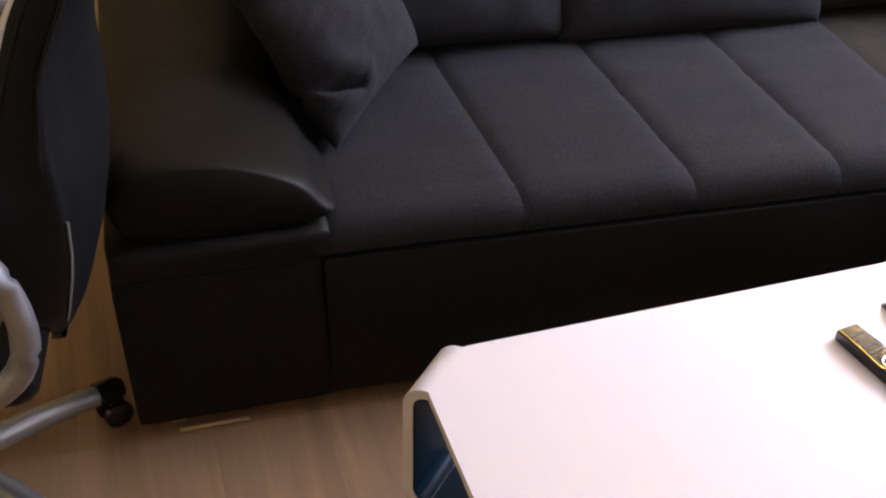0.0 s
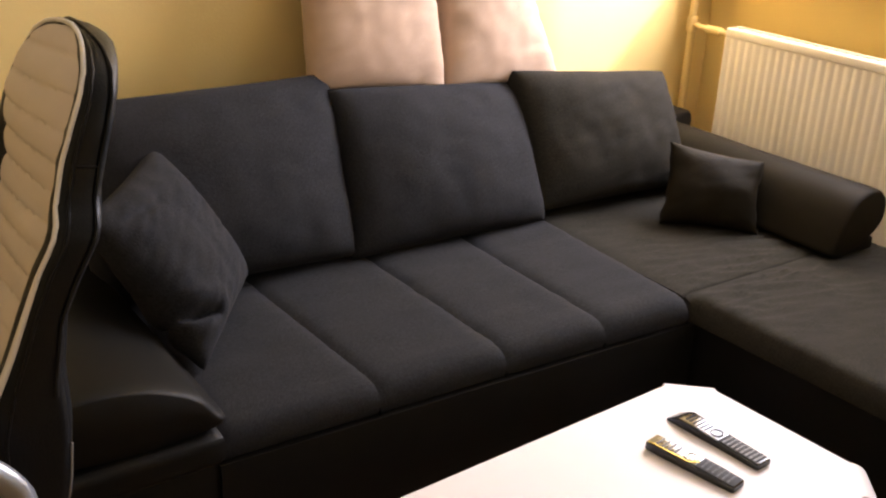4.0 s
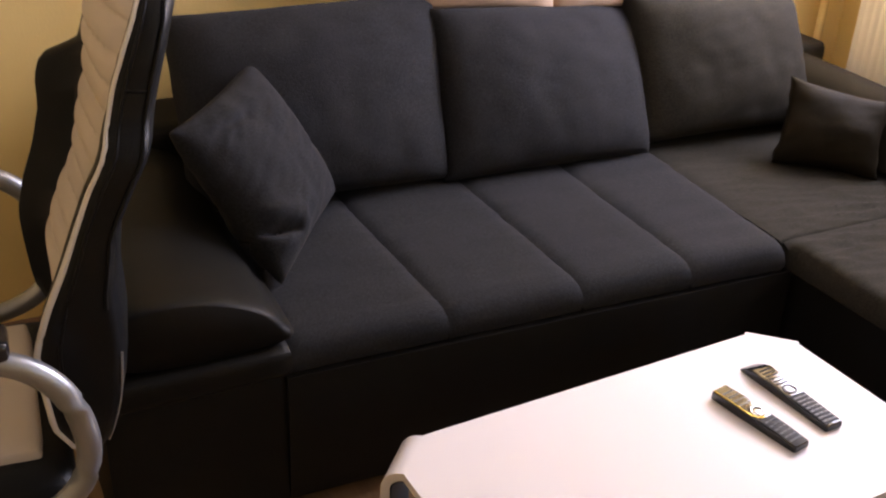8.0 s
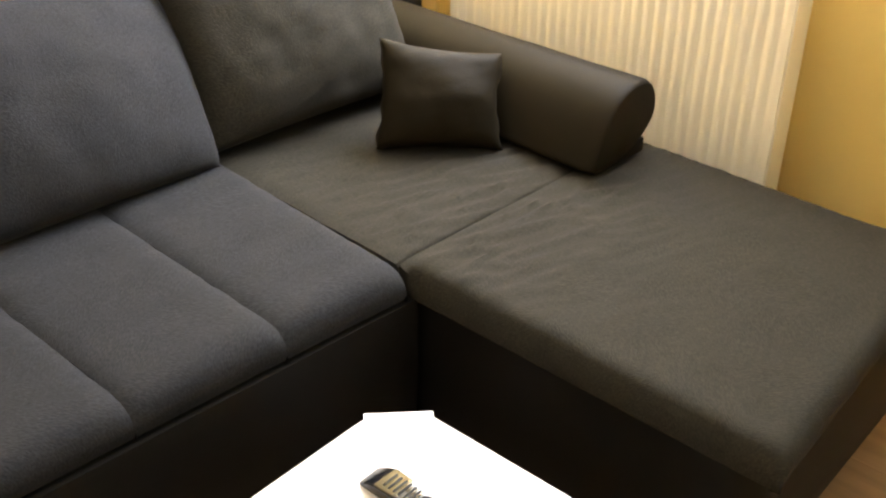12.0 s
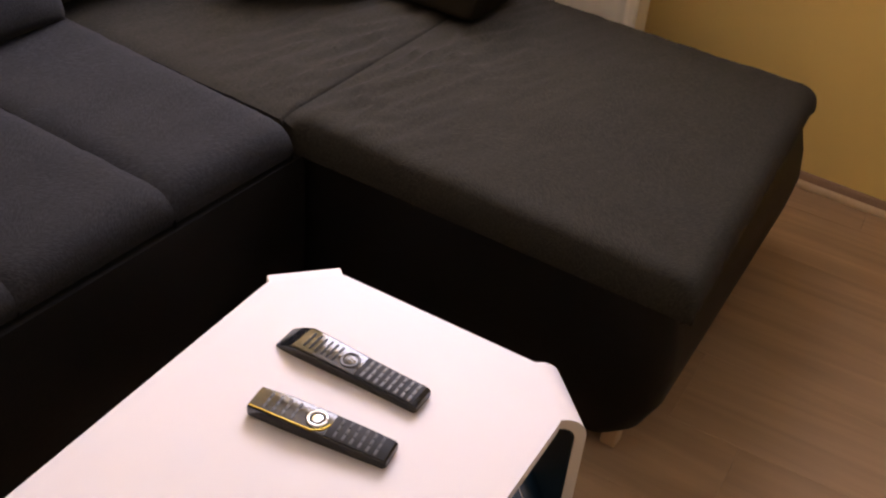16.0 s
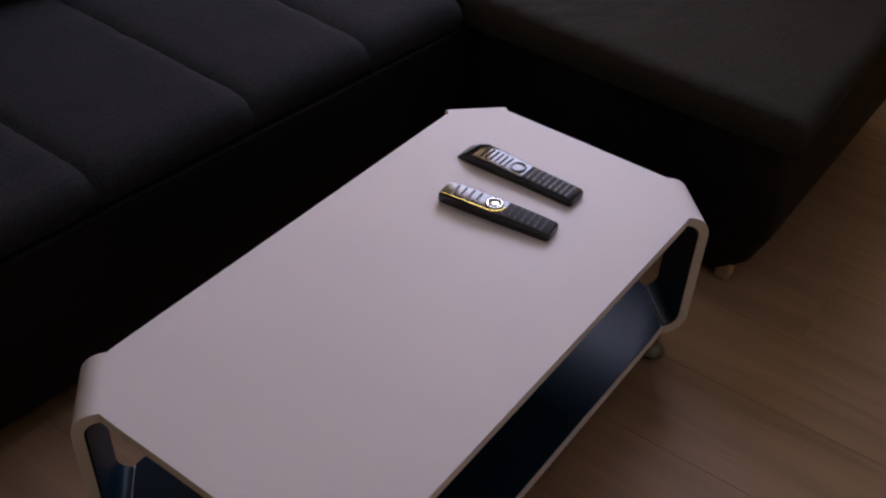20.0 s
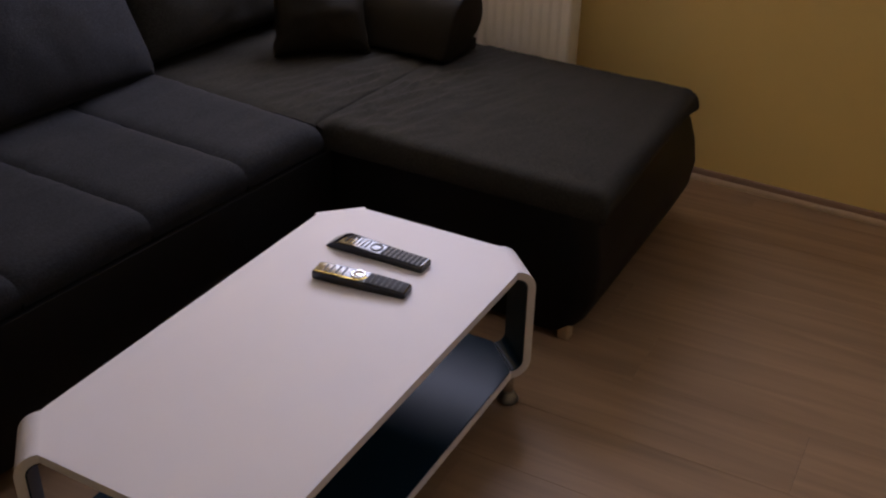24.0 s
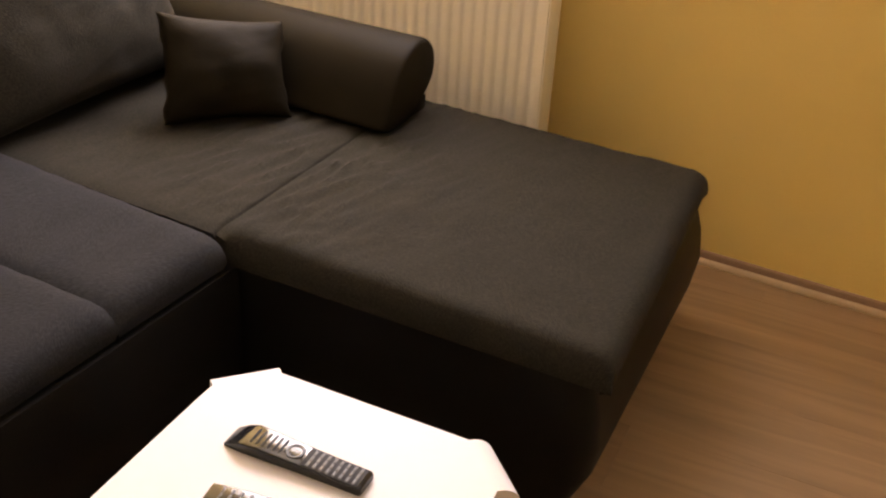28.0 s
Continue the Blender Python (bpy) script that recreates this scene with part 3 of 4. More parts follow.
cushion("bed_pillow", "pale pink creased cotton pillow tilted beside another", ((-0.262, 1.622, 1.298), (-0.048, 1.622, 1.318), (0.186, 1.520, 0.772), (-0.276, 1.475, 0.806)), 0.17, M_PINK, "pink pillows", pinch=0.02, wrinkle=0.003, folds=0.002, gather=0.010, seed=8, n=46, full=0.33, ripple=0.008)

# ---- coffee table ----
TX0, TX1, TY0, TY1, TZ, TB, TT = -0.482, 0.470, -0.2475, 0.2475, 0.370, 0.104, 0.017

STRAP, BEND = 0.112, 0.043
CORNERS = [(ex, sy * 0.2475, sx, sy, ex - sx * 0.016, sy * 0.2305) for ex, sx, sy in ((TX1, 1, 1), (TX0, -1, 1), (TX0, -1, -1), (TX1, 1, -1))]
table = thing("coffee_table", "white lacquered coffee table with looped corners and black shelf", "table")


def sheet_outline(fillet=0.03):
    """The top's outline: a rectangle whose corners run out into diagonal straps."""
    pts = []
    for cx, cy, dx, dy, ax, ay in CORNERS:
        d, side = Vector((dx, dy)).normalized(), Vector((-dy, dx)).normalized()
        order = (-1, 1)
        for n, k in enumerate(order):
            o = Vector((ax, ay)) + side * k * STRAP / 2
            # each strap side meets the edge that it is nearer to
            on_x = side.x * k * dx > 0
            t = (cx - o.x) / d.x if on_x else (cy - o.y) / d.y
            e = o + d * t
            edge = Vector((0, dy)) if on_x else Vector((dx, 0))
            end = o + d * (-STRAP / 2 + 0.022)
            bow = [e - edge * fillet * (1 - w) ** 2 + (end - e) * w * w for w in (0, 0.25, 0.5, 0.75, 1.0)]
            pts += bow if n == 0 else bow[::-1]
    return pts


def sheet(z0, z1):
    return prism([(p.x, p.y) for p in sheet_outline()], z0, z1, "z")


def strap(ex, ey, dx, dy, cx, cy, inset=0.0, thick=TT, margin=0.0):
    """One looped corner: from the top, round, down and back under to the lower sheet."""
    d, side = Vector((dx, dy, 0)).normalized(), Vector((-dy, dx, 0)).normalized()
    s0 = -STRAP / 2 + 0.022
    path = []
    for k in range(17):
        a = math.pi / 2 * k / 16
        path.append((s0 + BEND * math.sin(a), TZ - BEND + BEND * math.cos(a), math.sin(a), math.cos(a)))
    for k in range(17):
        a = math.pi / 2 * k / 16
        path.append((s0 + BEND * math.cos(a), TB + BEND - BEND * math.sin(a), math.cos(a), -math.sin(a)))
    bm = bmesh.new()
    rows = []
    for s, z, ns, nz in path:
        o = Vector((cx, cy, 0)) + d * s + Vector((0, 0, z))
        o = o - d * ns * inset - Vector((0, 0, nz * inset))
        i = o - d * ns * thick - Vector((0, 0, nz * thick))
        w = side * (STRAP / 2 - margin)
        rows.append([bm.verts.new(p) for p in (o - w, o + w, i + w, i - w)])
    for a, b in zip(rows, rows[1:]):
        for k in range(4):
            bm.faces.new((a[k], a[(k + 1) % 4], b[(k + 1) % 4], b[k]))
    bm.faces.new(rows[0][::-1]), bm.faces.new(rows[-1])
    return bm


part("tabletop", sheet(TZ - TT, TZ), M_WHITE, table)
part("lower_sheet", sheet(TB, TB + TT), M_WHITE, table)


def lining(inset, z0, z1):
    """A thin sheet a little smaller than the table's outline."""
    mx, my = (TX0 + TX1) / 2, (TY0 + TY1) / 2
    return prism([(p.x - math.copysign(inset, p.x - mx), p.y - math.copysign(inset, p.y - my)) for p in sheet_outline()], z0, z1, "z")


part("shelf", lining(0.002, TB + TT, TB + TT + 0.004), M_GLASS, table, "glossy black shelf surface")
part("under_lining", lining(0.006, TZ - TT - 0.004, TZ - TT), M_GLASS, table, "black underside")
for c in CORNERS:
    loop = part("corner_strap", strap(*c), M_WHITE, table)
    part("strap_lining", strap(*c, inset=TT, thick=0.003, margin=0.0015), M_GLASS, loop, "black inner face")
    lx, ly = c[4] - c[2] * 0.012, c[5] - c[3] * 0.012
    leg = part("leg", tube([(lx, ly, TB + 0.004), (lx, ly, 0.03)], 0.012, 12), M_CHROME, table, "chrome leg")
    ring = [(0.022, 0.0), (0.025, 0.003), (0.025, 0.008), (0.020, 0.016), (0.013, 0.026)]
    part("foot_pad", tube([(lx, ly, z) for _, z in ring], [r for r, _ in ring], 16), M_STEEL, leg, "dark steel foot")
table.matrix_world = pose(-0.733, 0.2175, 0, 0, 0, 2.6)


# ---- remote controls ----
def hull_box(sections, rw=0.3, n=5):
    """A long body along x from sections (x, half width, bottom, top) with rounded edges."""
    bm = bmesh.new()
    rings = []
    for x, hw, z0, z1 in sections:
        r = min(hw, (z1 - z0) / 2) * rw
        ring = []
        for cy, cz, a0 in ((hw - r, z1 - r, 0), (-hw + r, z1 - r, 90), (-hw + r, z0 + r, 180), (hw - r, z0 + r, 270)):
            for k in range(n):
                a = radians(a0 + 90 * k / (n - 1))
                ring.append(bm.verts.new((x, cy + r * math.cos(a), cz + r * math.sin(a))))
        rings.append(ring)
    m = len(rings[0])
    for a, b in zip(rings, rings[1:]):
        for i in range(m):
            bm.faces.new((a[i], a[(i + 1) % m], b[(i + 1) % m], b[i]))
    bm.faces.new(rings[0][::-1]), bm.faces.new(rings[-1])
    return bm


def key(x, y, z, w, h, t=0.0014, r=0.0005):
    return box((x - w / 2, y - h / 2, z), (x + w / 2, y + h / 2, z + t), r)


def remote(label, at, sections):
    ob = tagged(part("remote_control", hull_box(sections), M_PLASTIC), label, "remote", group="remote controls")
    ob.matrix_world = at
    return ob


def lying(a, b, z):
    """Pose of a thing on the table whose x axis runs from a to b, centred between them."""
    d = Vector(b) - Vector(a)
    return pose((a[0] + b[0]) / 2, (a[1] + b[1]) / 2, z, 0, 0, math.degrees(math.atan2(d.y, d.x))) @ Matrix.Diagonal((1, 1, 0.92, 1))


at = lying((-0.558, 0.329), (-0.523, 0.129), TZ)
r1 = remote("black remote with gold trim and a silver ring on the table", at, [(-0.101, 0.017, 0.002, 0.018), (-0.098, 0.020, 0.001, 0.022), (-0.05, 0.0215, 0.0, 0.024), (0.0, 0.0215, 0.0, 0.022), (0.06, 0.021, 0.0, 0.019), (0.097, 0.020, 0.0, 0.016), (0.101, 0.018, 0.002, 0.014)])
trim = [(-0.097, -0.017, 0.0218), (-0.05, -0.0195, 0.0238), (-0.005, -0.0195, 0.0226), (0.008, -0.012, 0.0222), (0.013, 0.0, 0.0220)]
part("trim", tube(trim, 0.0017, 6), M_GOLD, r1, "gold trim line")
ring = [(-0.006 + 0.0125 * math.cos(a), 0.0125 * math.sin(a), 0.0238) for a in (2 * math.pi * k / 20 for k in range(20))]
part("ring", tube(ring, 0.0028, 8, closed=True), M_RING, r1, "silver navigation ring")
part("centre_button", tube([(-0.006, 0, 0.022), (-0.006, 0, 0.0245), (-0.006, 0, 0.0250)], [0.0072, 0.0072, 0.006], 14), M_RING, r1, "silver centre button")
for i in range(4):
    for j in range(3):
        part("button", key(-0.078 + i * 0.014, (j - 1) * 0.0105, 0.0236 - 0.0006 * abs(i - 2), 0.0040, 0.0085), M_KEY, r1)
# Matt plate added to keep the window's glint off the tail half.
part("glint_stop_plate", hull_box([(0.014, 0.0190, 0.0200, 0.02195), (0.030, 0.0192, 0.0195, 0.02125), (0.060, 0.0190, 0.0180, 0.01965), (0.094, 0.0182, 0.0155, 0.01685), (0.098, 0.0170, 0.0145, 0.01600)], 0.5, 3), M_MATT, r1, "added matt black plate that stops glint under the lower keys")
for i in range(6):
    for j in range(3):
        part("button", key(0.026 + i * 0.0115, (j - 1) * 0.0115, 0.0212 - 0.0009 * i, 0.0042, 0.0100), M_TAILKEY, r1)

at = lying((-0.434, 0.378), (-0.422, 0.152), TZ)
r2 = remote("long black remote with a slanted nose on the table", at, [(-0.117, 0.0195, 0.0, 0.0025), (-0.114, 0.0215, 0.0, 0.0045), (-0.096, 0.0235, 0.0, 0.016), (-0.080, 0.0245, 0.0, 0.023), (-0.04, 0.0235, 0.0, 0.022), (0.02, 0.0215, 0.0, 0.019), (0.08, 0.021, 0.0, 0.017), (0.110, 0.021, 0.0, 0.016), (0.114, 0.019, 0.002, 0.014)])
for i in range(6):
    part("button", key(-0.072 + i * 0.0095, 0.0, 0.0224 - 0.0004 * i, 0.0036, 0.0300), M_MATT, r2, "dark key bar")
ring = [(-0.004 + 0.012 * math.cos(a), 0.013 * math.sin(a), 0.0205) for a in (2 * math.pi * k / 18 for k in range(18))]
part("ring", tube(ring, 0.0022, 6, closed=True), M_KEY, r2, "grey navigation ring")
# Likewise added: dulls the reflection along the lower keys.
part("glint_stop_plate", hull_box([(0.014, 0.0195, 0.0180, 0.01975), (0.040, 0.0192, 0.0170, 0.01860), (0.080, 0.0190, 0.0155, 0.01740), (0.107, 0.0186, 0.0145, 0.01650)], 0.5, 3), M_MATT, r2, "added matt black plate that stops glint under the lower keys")
for i in range(8):
    for j in range(3):
        part("button", key(0.024 + i * 0.0108, (j - 1) * 0.0118, 0.0187 - 0.0003 * i, 0.0045, 0.0106), M_BARKEY, r2)

# ---- radiator and pipes ----
RX, RY0, RY1, RZ0, RZ1 = 0.865, 0.450, 1.448, 0.26, 0.900
rad = thing("radiator", "white ribbed panel radiator on the wall under the window", "radiator")
pitch = 0.0317
prof = [(RX + 0.02, RY0), (RX, RY0)]
n = int((RY1 - RY0) / pitch)
for i in range(n * 8):
    prof.append((RX + 0.0019 * (1 - math.cos(2 * math.pi * i / 8)) ** 1.5 / 1.4, RY0 + 0.012 + i * pitch / 8))
prof += [(RX, RY1), (RX + 0.02, RY1)]
part("front_panel", prism(prof, RZ0 + 0.03, RZ1 - 0.03, "z"), M_RAD, rad)
part("bottom_rail", box((RX - 0.002, RY0, RZ0), (RX + 0.022, RY1, RZ0 + 0.032), 0.006), M_RAD, rad)
part("top_rail", box((RX - 0.002, RY0, RZ1 - 0.032), (RX + 0.022, RY1, RZ1), 0.006), M_RAD, rad)
part("back_panel", box((RX + 0.055, RY0, RZ0), (RX + 0.072, RY1, RZ1), 0.005), M_RAD, rad)
for y in (RY0 - 0.004, RY1):
    part("side_cover", box((RX + 0.003, y, RZ0 + 0.004), (RX + 0.071, y + 0.004, RZ1 - 0.002), 0.001), M_RAD, rad)
for i in range(26):
    y = RY0 + 0.02 + i * (RY1 - RY0 - 0.04) / 26
    part("grille_bar", box((RX + 0.022, y, RZ1 - 0.012), (RX + 0.055, y + 0.022, RZ1 - 0.004), 0.001), M_RAD, rad)
for y in (RY0 + 0.2, RY1 - 0.2):
    part("bracket", box((RX + 0.072, y, RZ0 + 0.1), (WALL_E, y + 0.03, RZ1 - 0.1)), M_RAD, rad)
part("valve", tube([(RX + 0.038, RY1, RZ1 - 0.03), (RX + 0.038, RY1 + 0.05, RZ1 - 0.03), (RX + 0.038, RY1 + 0.055, RZ1 - 0.03), (RX + 0.038, RY1 + 0.12, RZ1 - 0.03)], [0.010, 0.010, 0.016, 0.014], 14), M_PIPE, rad, "small painted valve")

pipe = thing("heating_pipe", "yellow painted heating pipe in the room corner", "pipe", kind="structure")
part("riser", tube([(0.925, 1.652, 0.0), (0.925, 1.652, 1.2), (0.925, 1.652, CEIL)], 0.014, 14), M_PIPE, pipe)
part("branch", tube([(0.925, 1.640, RZ1 - 0.028), (0.922, 1.62, RZ1 - 0.028), (RX + 0.040, 1.600, RZ1 - 0.028), (RX + 0.038, RY1 + 0.1, RZ1 - 0.028)], 0.009, 10), M_PIPE, pipe)
part("tee", tube([(0.925, 1.652, RZ1 - 0.055), (0.925, 1.652, RZ1 - 0.050), (0.925, 1.652, RZ1 - 0.006), (0.925, 1.652, RZ1 - 0.001)], [0.014, 0.019, 0.019, 0.014], 14), M_PIPE, pipe)

# ---- office chair ----
CHY, CHX, CHC = 0.64, -1.997, 0.637
chair = thing("office_chair", "black and cream leatherette office chair with silver arms", "chair")
FRONT_X = [(0.50, -1.735), (0.53, -1.745), (0.605, -1.780), (0.69, -1.786), (0.742, -1.787), (0.803, -1.766), (0.867, -1.736), (0.923, -1.713), (0.978, -1.690), (1.016, -1.669), (1.054, -1.654), (1.10, -1.641), (1.147, -1.622), (1.195, -1.598), (1.222, -1.582), (1.236, -1.570)]
BACK_X = [(0.50, -1.725), (0.568, -1.700), (0.655, -1.678), (0.742, -1.670), (0.82, -1.672), (0.909, -1.660), (0.964, -1.634), (1.01, -1.610), (1.066, -1.593), (1.123, -1.576), (1.172, -1.560), (1.205, -1.550), (1.226, -1.549), (1.236, -1.555)]
HALF = [(0.50, 0.19), (0.56, 0.232), (0.62, 0.248), (0.80, 0.252), (0.95, 0.250), (1.01, 0.252), (1.03, 0.245), (1.05, 0.214), (1.10, 0.203), (1.14, 0.198), (1.18, 0.182), (1.205, 0.155), (1.224, 0.110), (1.233, 0.065), (1.236, 0.03)]
PANEL = [(0.50, 0.15), (0.56, 0.185), (0.65, 0.212), (0.74, 0.224), (0.82, 0.220), (0.90, 0.205), (0.97, 0.192), (1.03, 0.194), (1.045, 0.214), (1.06, 0.215), (1.10, 0.207), (1.14, 0.202), (1.18, 0.186), (1.205, 0.158), (1.222, 0.113), (1.2325, 0.068)]
turned = Matrix.Translation((-1.647, 0.40, 0)) @ Matrix.Rotation(radians(-4), 4, "Z") @ Matrix.Translation((1.66, -0.40, 0))


def along(table_, z):
    zs, vs = zip(*table_)
    return float(np.interp(z, zs, vs))


def hollow(z):
    """How deep the bucket lies behind its rim."""
    return 0.054 * (0.04 + 0.96 * max(0.0, min(1.0, (1.12 - z) / 0.24))) * max(0.25, min(1.0, (z - 0.48) / 0.15))


WING = [(0.74, 0.0), (0.86, 0.008), (0.93, 0.017), (0.98, 0.036), (1.005, 0.044), (1.022, 0.040), (1.035, 0.024), (1.046, 0.0)]


def back_shell():
    """Bucket back: rounded rear, flat sides, a rim and two wings round a hollow front."""
    bm = bmesh.new()
    rings = []
    zs = [0.50 + 0.736 * (1 - (1 - k / 46) ** 1.25) for k in range(47)]
    for z in zs:
        xf, xb, hw, w = along(FRONT_X, z), along(BACK_X, z), along(HALF, z), hollow(z)
        m = (xf + xb) / 2
        lip = 0.004 * max(0.0, min(1.0, (1.072 - z) / 0.035)) * max(0.45, min(1.0, (z - 0.70) / 0.2))
        k = min(1.0, hw / 0.12)
        half = [(0.0, xb + 0.028 * k), (hw * 0.5, xb + 0.022 * k), (hw * 0.8, xb + 0.010 * k), (hw - 0.012 * k, xb), (hw - 0.003 * k, xb - 0.006),
                (hw, xb - 0.016), (hw + 0.002, m), (hw, xf + 0.014), (hw - 0.003 * k, xf + 0.004), (hw - 0.012 * k, xf - lip * 0.6), (hw - 0.026 * k, xf - lip),
                (hw - 0.044 * k, xf - lip * 0.5 + w * 0.4), (hw - 0.066 * k, xf + w * 0.95), (hw * 0.35, xf + w + 0.004), (0.0, xf + w + 0.004)]
        out = [0] * 6 + [0.35, 0.85, 1, 1, 1, 0.8, 0.3, 0, 0]
        far_side = [(y, x - along(WING, z) * o) for (y, x), o in zip(half, out)]
        loop = far_side + [(-y, x) for y, x in half[-2:0:-1]]
        rings.append([bm.verts.new((x, CHY + y, z)) for y, x in loop])
    n = len(rings[0])
    for a, b in zip(rings, rings[1:]):
        for k in range(n):
            bm.faces.new((a[k], a[(k + 1) % n], b[(k + 1) % n], b[k]))
    bm.faces.new(rings[0][::-1]), bm.faces.new(rings[-1])
    return bm


def back_panel():
    """Cream front with slanting quilted channels."""
    bm = bmesh.new()
    rows = []
    nz, ny = 220, 20
    for j in range(nz + 1):
        z = 0.512 + (1.2325 - 0.512) * j / nz
        hw, xf = along(PANEL, z), along(FRONT_X, z) + hollow(z)
        row = []
        tight = min(hw, along(HALF, z) - 0.008)
        for i in range(ny + 1):
            u = 2 * i / ny - 1
            y = CHY + u * (hw if u > 0 else tight)
            phase = ((z + 0.10 * (y - CHY)) / 0.043) % 1.0
            quilt = 0.011 * (abs(math.sin(math.pi * phase)) ** 0.35)
            top = min(1.0, (1.2325 - z) / 0.05) ** 0.5
            puff = 0.014 * (1 - u ** 4)
            row.append(bm.verts.new((xf + 0.006 - (puff + quilt * (1 - u ** 6)) * top, y, z)))
        rows.append(row)
    for j in range(nz):
        for i in range(ny):
            bm.faces.new((rows[j][i], rows[j][i + 1], rows[j + 1][i + 1], rows[j + 1][i]))
    r = bmesh.ops.extrude_face_region(bm, geom=bm.faces[:])
    for v in r["geom"]:
        if isinstance(v, bmesh.types.BMVert):
            v.co.x += 0.010
    return bm


def over_the_top(xs, share, z0, r, n=44):
    """A cord up one side of the back, over its crown and down the other side."""
    zs = [z0 + (1.2355 - z0) * (1 - (1 - k / n) ** 1.3) for k in range(n + 1)]
    at = [(along(xs, z) + share * (along(BACK_X, z) - along(FRONT_X, z)), along(HALF, z) + 0.0006, z) for z in zs]
    near = [(x, CHY - y, z) for x, y, z in at]
    far = [(x, CHY + y, z) for x, y, z in at]
    return tube(near + [(at[-1][0], CHY, 1.2372)] + far[::-1], r, 8)


shell = part("backrest", back_shell(), M_CHAIR, chair)
part("back_pad", back_panel(), M_CREAM, shell, "quilted cream leatherette pad")
zs = [0.54 + 0.6945 * (1 - (1 - k / 44) ** 1.3) for k in range(45)]
near = [(along(FRONT_X, z) + 0.001, CHY - along(HALF, z) + 0.006, z) for z in zs]
far = [(along(FRONT_X, z) + 0.001 + 0.012 * min(1.0, max(0.0, (1.21 - z) / 0.05)), CHY + along(HALF, z) - 0.004, z) for z in zs]
crown = [(along(FRONT_X, 1.236) + 0.002, CHY, 1.237)]
radii = [0.0036 + 0.0016 * max(0.0, min(1.0, (1.0 - z) / 0.15)) for z in zs]
part("piping", tube(near + crown + far[::-1], radii + [0.0036] + radii[::-1], 8), M_PIPING, shell, "white edge piping over the top")
part("side_seam", over_the_top(FRONT_X, 0.26, 0.56, 0.0026), M_CHAIR, shell, "dark stitched seam")
part("side_seam", over_the_top(BACK_X, -0.16, 0.80, 0.0028), M_CHAIR, shell, "dark stitched seam")
for side in (-1, 1):
    bm = tube([(along(BACK_X, z) - 0.001, CHY + side * (along(HALF, z) - 0.006), z) for z in (0.555, 0.58, 0.61, 0.64, 0.67, 0.70, 0.72)], 0.0020, 8)
    part("back_piping", bm, M_SILVER, shell, "thin pale edge piping")
for side in (-1, 1):
    bm = tube([(along(FRONT_X, 1.098) + 0.012, CHY + side * 0.2045, 1.098), (along(BACK_X, 1.09) - 0.006, CHY + side * 0.2050, 1.092)], 0.0022, 6)
    part("cross_seam", bm, M_CHAIR, shell)

bm = soft_box((-2.26, CHY - 0.25, 0.42), (-1.76, CHY + 0.25, 0.515), 0.035, 12, puff=(0, 0, 0.015))
seat = part("seat", bm, M_CHAIR, chair)
for i in range(5):
    x = -2.235 + i * 0.088
    part("seat_pad", soft_box((x, CHY - 0.19, 0.500), (x + 0.082, CHY + 0.19, 0.540), 0.014, 6), M_CREAM if i % 2 == 0 or i == 3 else M_CHAIR, seat, "cream seat channel" if i % 2 == 0 or i == 3 else "black seat channel")
for side in (-1, 1):
    y = CHY + side * 0.31
    ctl = [(-1.885, 0.782), (-1.835, 0.780), (-1.792, 0.755), (-1.760, 0.715), (-1.741, 0.660), (-1.738, 0.605), (-1.755, 0.552), (-1.800, 0.512), (-1.87, 0.490), (-1.95, 0.485), (-2.04, 0.500), (-2.10, 0.55), (-2.135, 0.63), (-2.13, 0.71), (-2.09, 0.765), (-2.02, 0.785), (-1.95, 0.785)]
    loop = smooth_loop(ctl, 3)
    arm = part("armrest", tube([(x, y, z) for x, z in loop], 0.018, 10, closed=True), M_SILVER, chair, "curved silver armrest")
    part("arm_pad", soft_box((-2.10, y - 0.034, 0.793), (-1.815, y + 0.034, 0.827), 0.013, 8), M_PLASTIC, arm, "black arm pad")
    part("arm_bolt", tube([(-1.93, y - side * 0.10, 0.478), (-1.93, y, 0.478)], 0.016, 10), M_PLASTIC, arm)
part("column", tube([(CHX, CHC, 0.10), (CHX, CHC, 0.24), (CHX, CHC, 0.2401), (CHX, CHC, 0.42)], [0.032, 0.032, 0.02, 0.02], 16), M_PLASTIC, chair)
part("hub", tube([(CHX, CHC, 0.07), (CHX, CHC, 0.085), (CHX, CHC, 0.12), (CHX, CHC, 0.13)], [0.045, 0.055, 0.05, 0.035], 18), M_SILVER, chair)
part("tilt_plate", box((CHX - 0.12, CHC - 0.09, 0.395), (CHX + 0.14, CHC + 0.09, 0.425), 0.008), M_PLASTIC, chair)
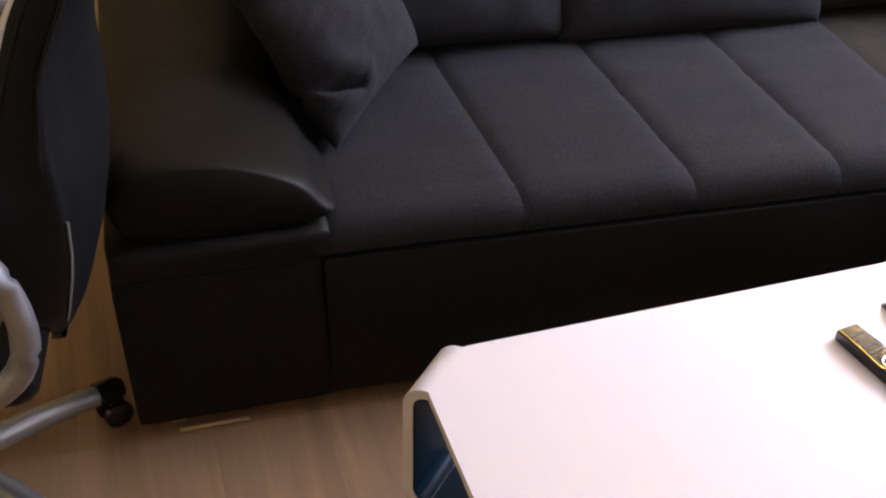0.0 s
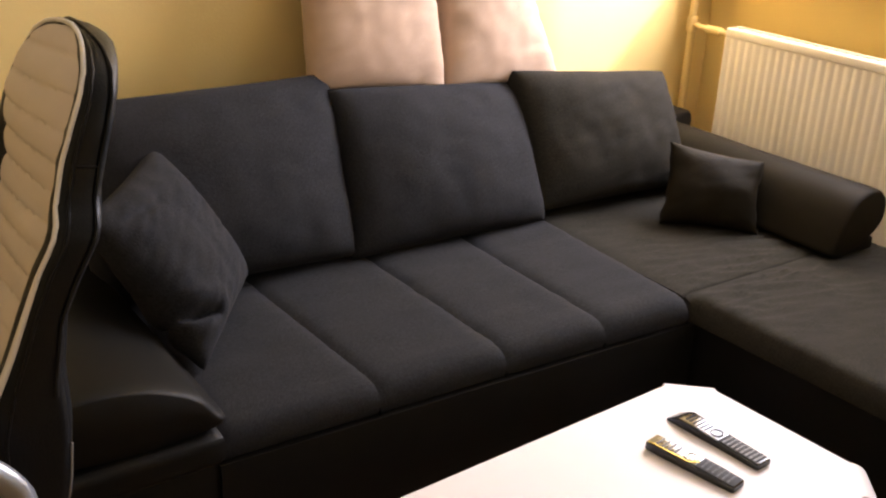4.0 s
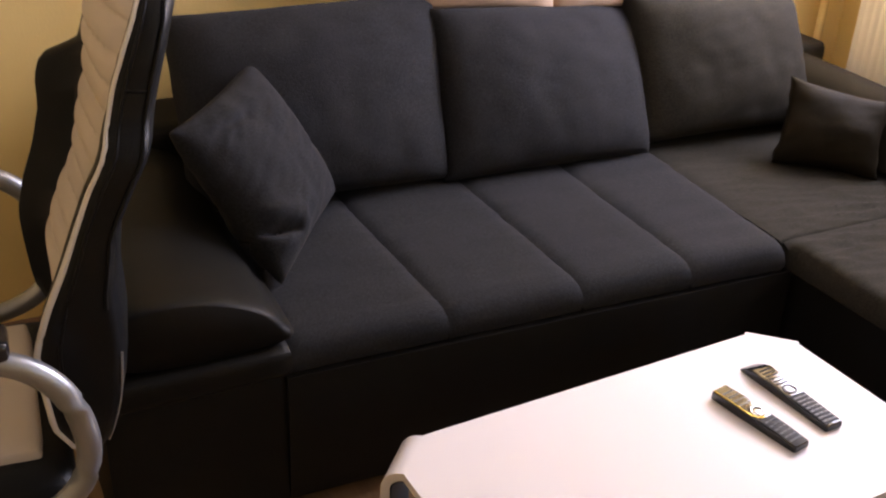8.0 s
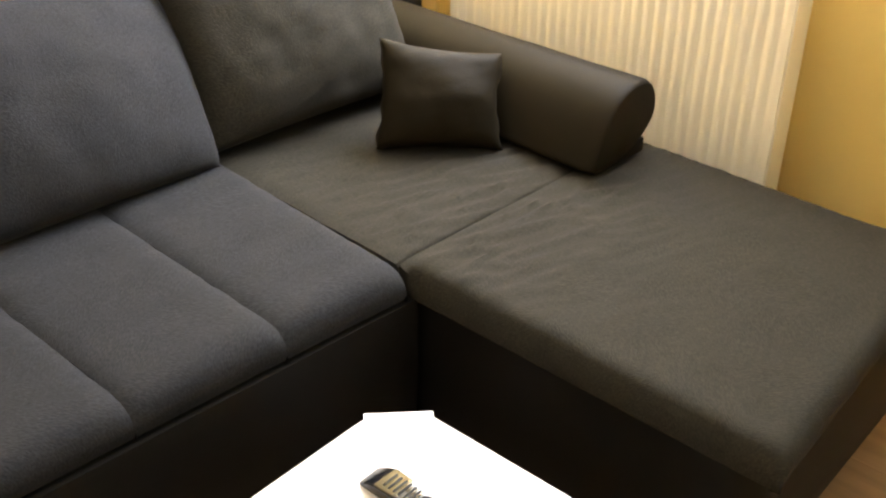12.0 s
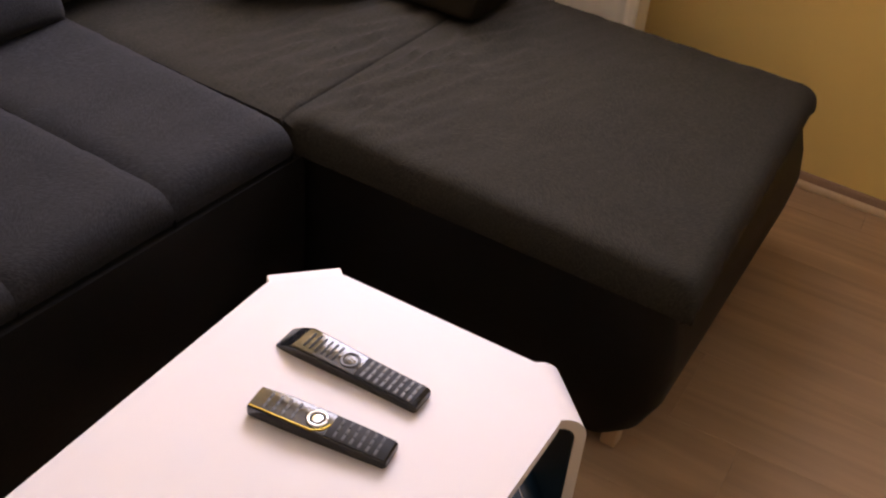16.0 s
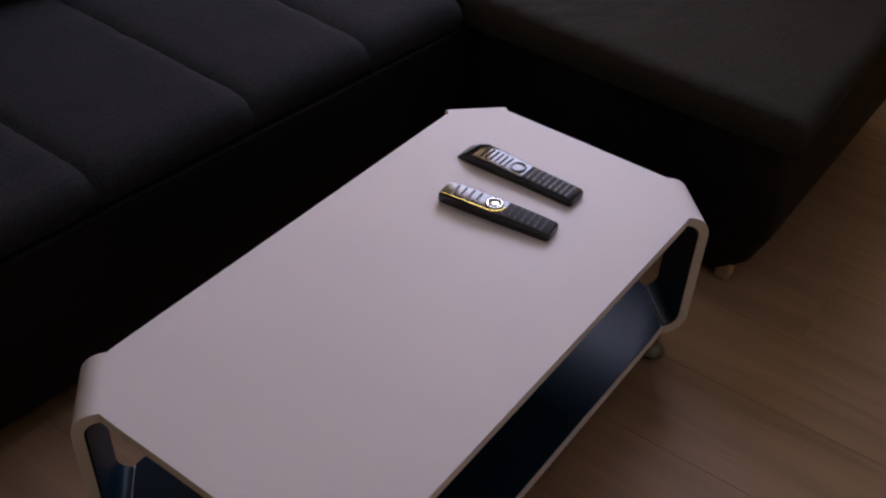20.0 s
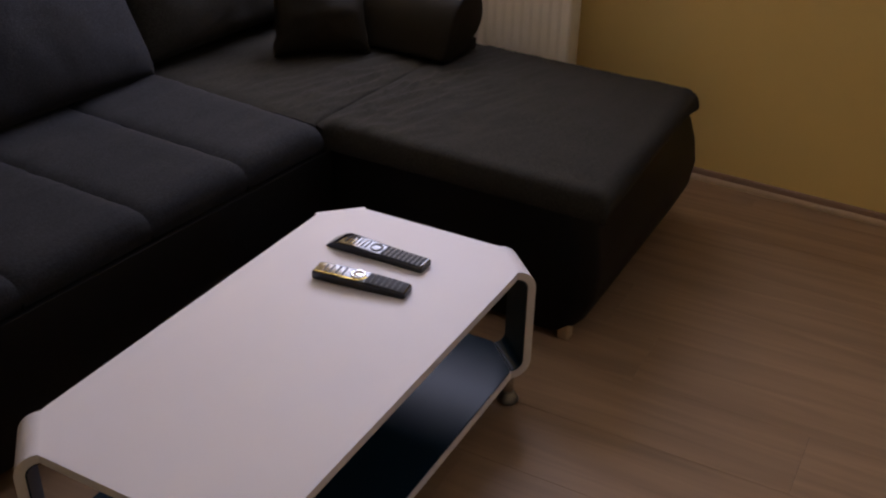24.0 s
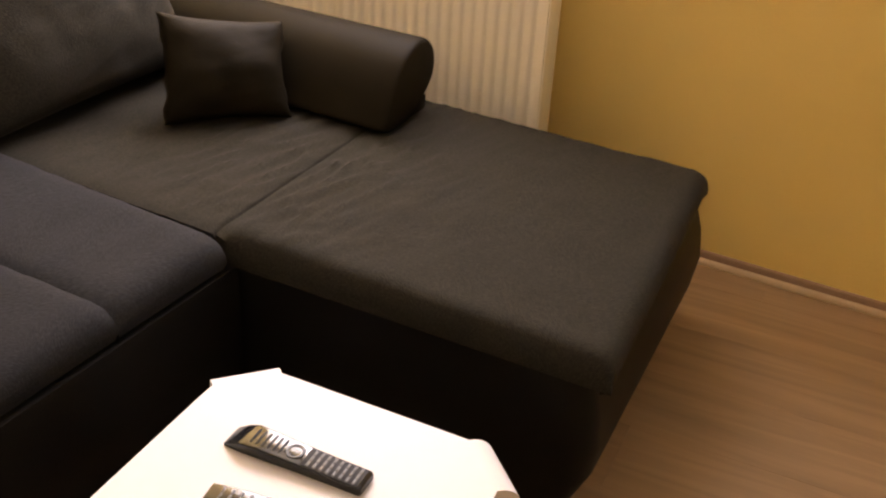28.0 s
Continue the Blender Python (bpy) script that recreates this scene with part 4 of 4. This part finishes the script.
for k in range(5):
    a = radians(33 + 72 * k)
    d = Vector((math.cos(a), math.sin(a), 0))
    o = Vector((CHX, CHC, 0))
    leg = part("leg", tube([o + d * 0.04 + Vector((0, 0, 0.105)), o + d * 0.14 + Vector((0, 0, 0.100)), o + d * 0.24 + Vector((0, 0, 0.085)), o + d * 0.275 + Vector((0, 0, 0.078))], [0.024, 0.023, 0.020, 0.019], 12), M_SILVER, chair, "silver star leg")
    part("end_cap", tube([o + d * 0.262 + Vector((0, 0, 0.080)), o + d * 0.30 + Vector((0, 0, 0.074)), o + d * 0.312 + Vector((0, 0, 0.072))], [0.024, 0.024, 0.018], 12), M_PLASTIC, leg, "black end cap")
    s = Vector((-d.y, d.x, 0))
    c = o + d * 0.29 + Vector((0, 0, 0.027))
    for w in (-1, 1):
        part("castor_wheel", tube([c + s * w * 0.008, c + s * w * 0.011, c + s * w * 0.022, c + s * w * 0.025], [0.022, 0.027, 0.027, 0.020], 18), M_PLASTIC, leg)
    part("castor_stem", tube([c, c + Vector((0, 0, 0.045))], 0.008, 8), M_CHROME, leg)

chair.matrix_world = turned

# ---- floor planks ----
PW, PL = 0.204, 1.28
floor = bpy.data.objects["floor"]
me = bpy.data.meshes.new("plank")
bm = box((-PW / 2 + 0.0001, -PL / 2 + 0.0001, -0.008), (PW / 2 - 0.0001, PL / 2 - 0.0001, 0.0), 0.0006, 1)
bm.to_mesh(me)
bm.free()
me.materials.append(M_LAMI)
rng = random.Random(4)
turn = Matrix.Rotation(radians(3), 4, "Z")
for i in range(-16, 17):
    start = rng.uniform(0, PL)
    for j in range(-4, 5):
        p = turn @ Vector((i * PW, j * PL + start, 0)) + Vector((-0.971, -0.4, 0))
        at = Matrix.Translation(p) @ turn
        ends = [at @ Vector((x, y, 0)) for x in (-PW / 2, PW / 2) for y in (-PL / 2, PL / 2)]
        if max(q.x for q in ends) < WALL_W or min(q.x for q in ends) > WALL_E or max(q.y for q in ends) < WALL_S or min(q.y for q in ends) > WALL_N:
            continue
        mesh = me
        if min(q.x for q in ends) < WALL_W or max(q.x for q in ends) > WALL_E or min(q.y for q in ends) < WALL_S or max(q.y for q in ends) > WALL_N:
            bm = bmesh.new()
            bm.from_mesh(me)
            back = at.inverted()
            for co, no in (((WALL_W, 0, 0), (-1, 0, 0)), ((WALL_E, 0, 0), (1, 0, 0)), ((0, WALL_S, 0), (0, -1, 0)), ((0, WALL_N, 0), (0, 1, 0))):
                bmesh.ops.bisect_plane(bm, geom=bm.verts[:] + bm.edges[:] + bm.faces[:], plane_co=back @ Vector(co), plane_no=back.to_3x3() @ Vector(no), clear_outer=True)
            if not bm.faces:
                bm.free()
                continue
            mesh = bpy.data.meshes.new("plank")
            bm.to_mesh(mesh)
            bm.free()
            mesh.materials.append(M_LAMI)
        ob = new("plank", mesh)
        ob.parent = floor
        ob.matrix_world = at
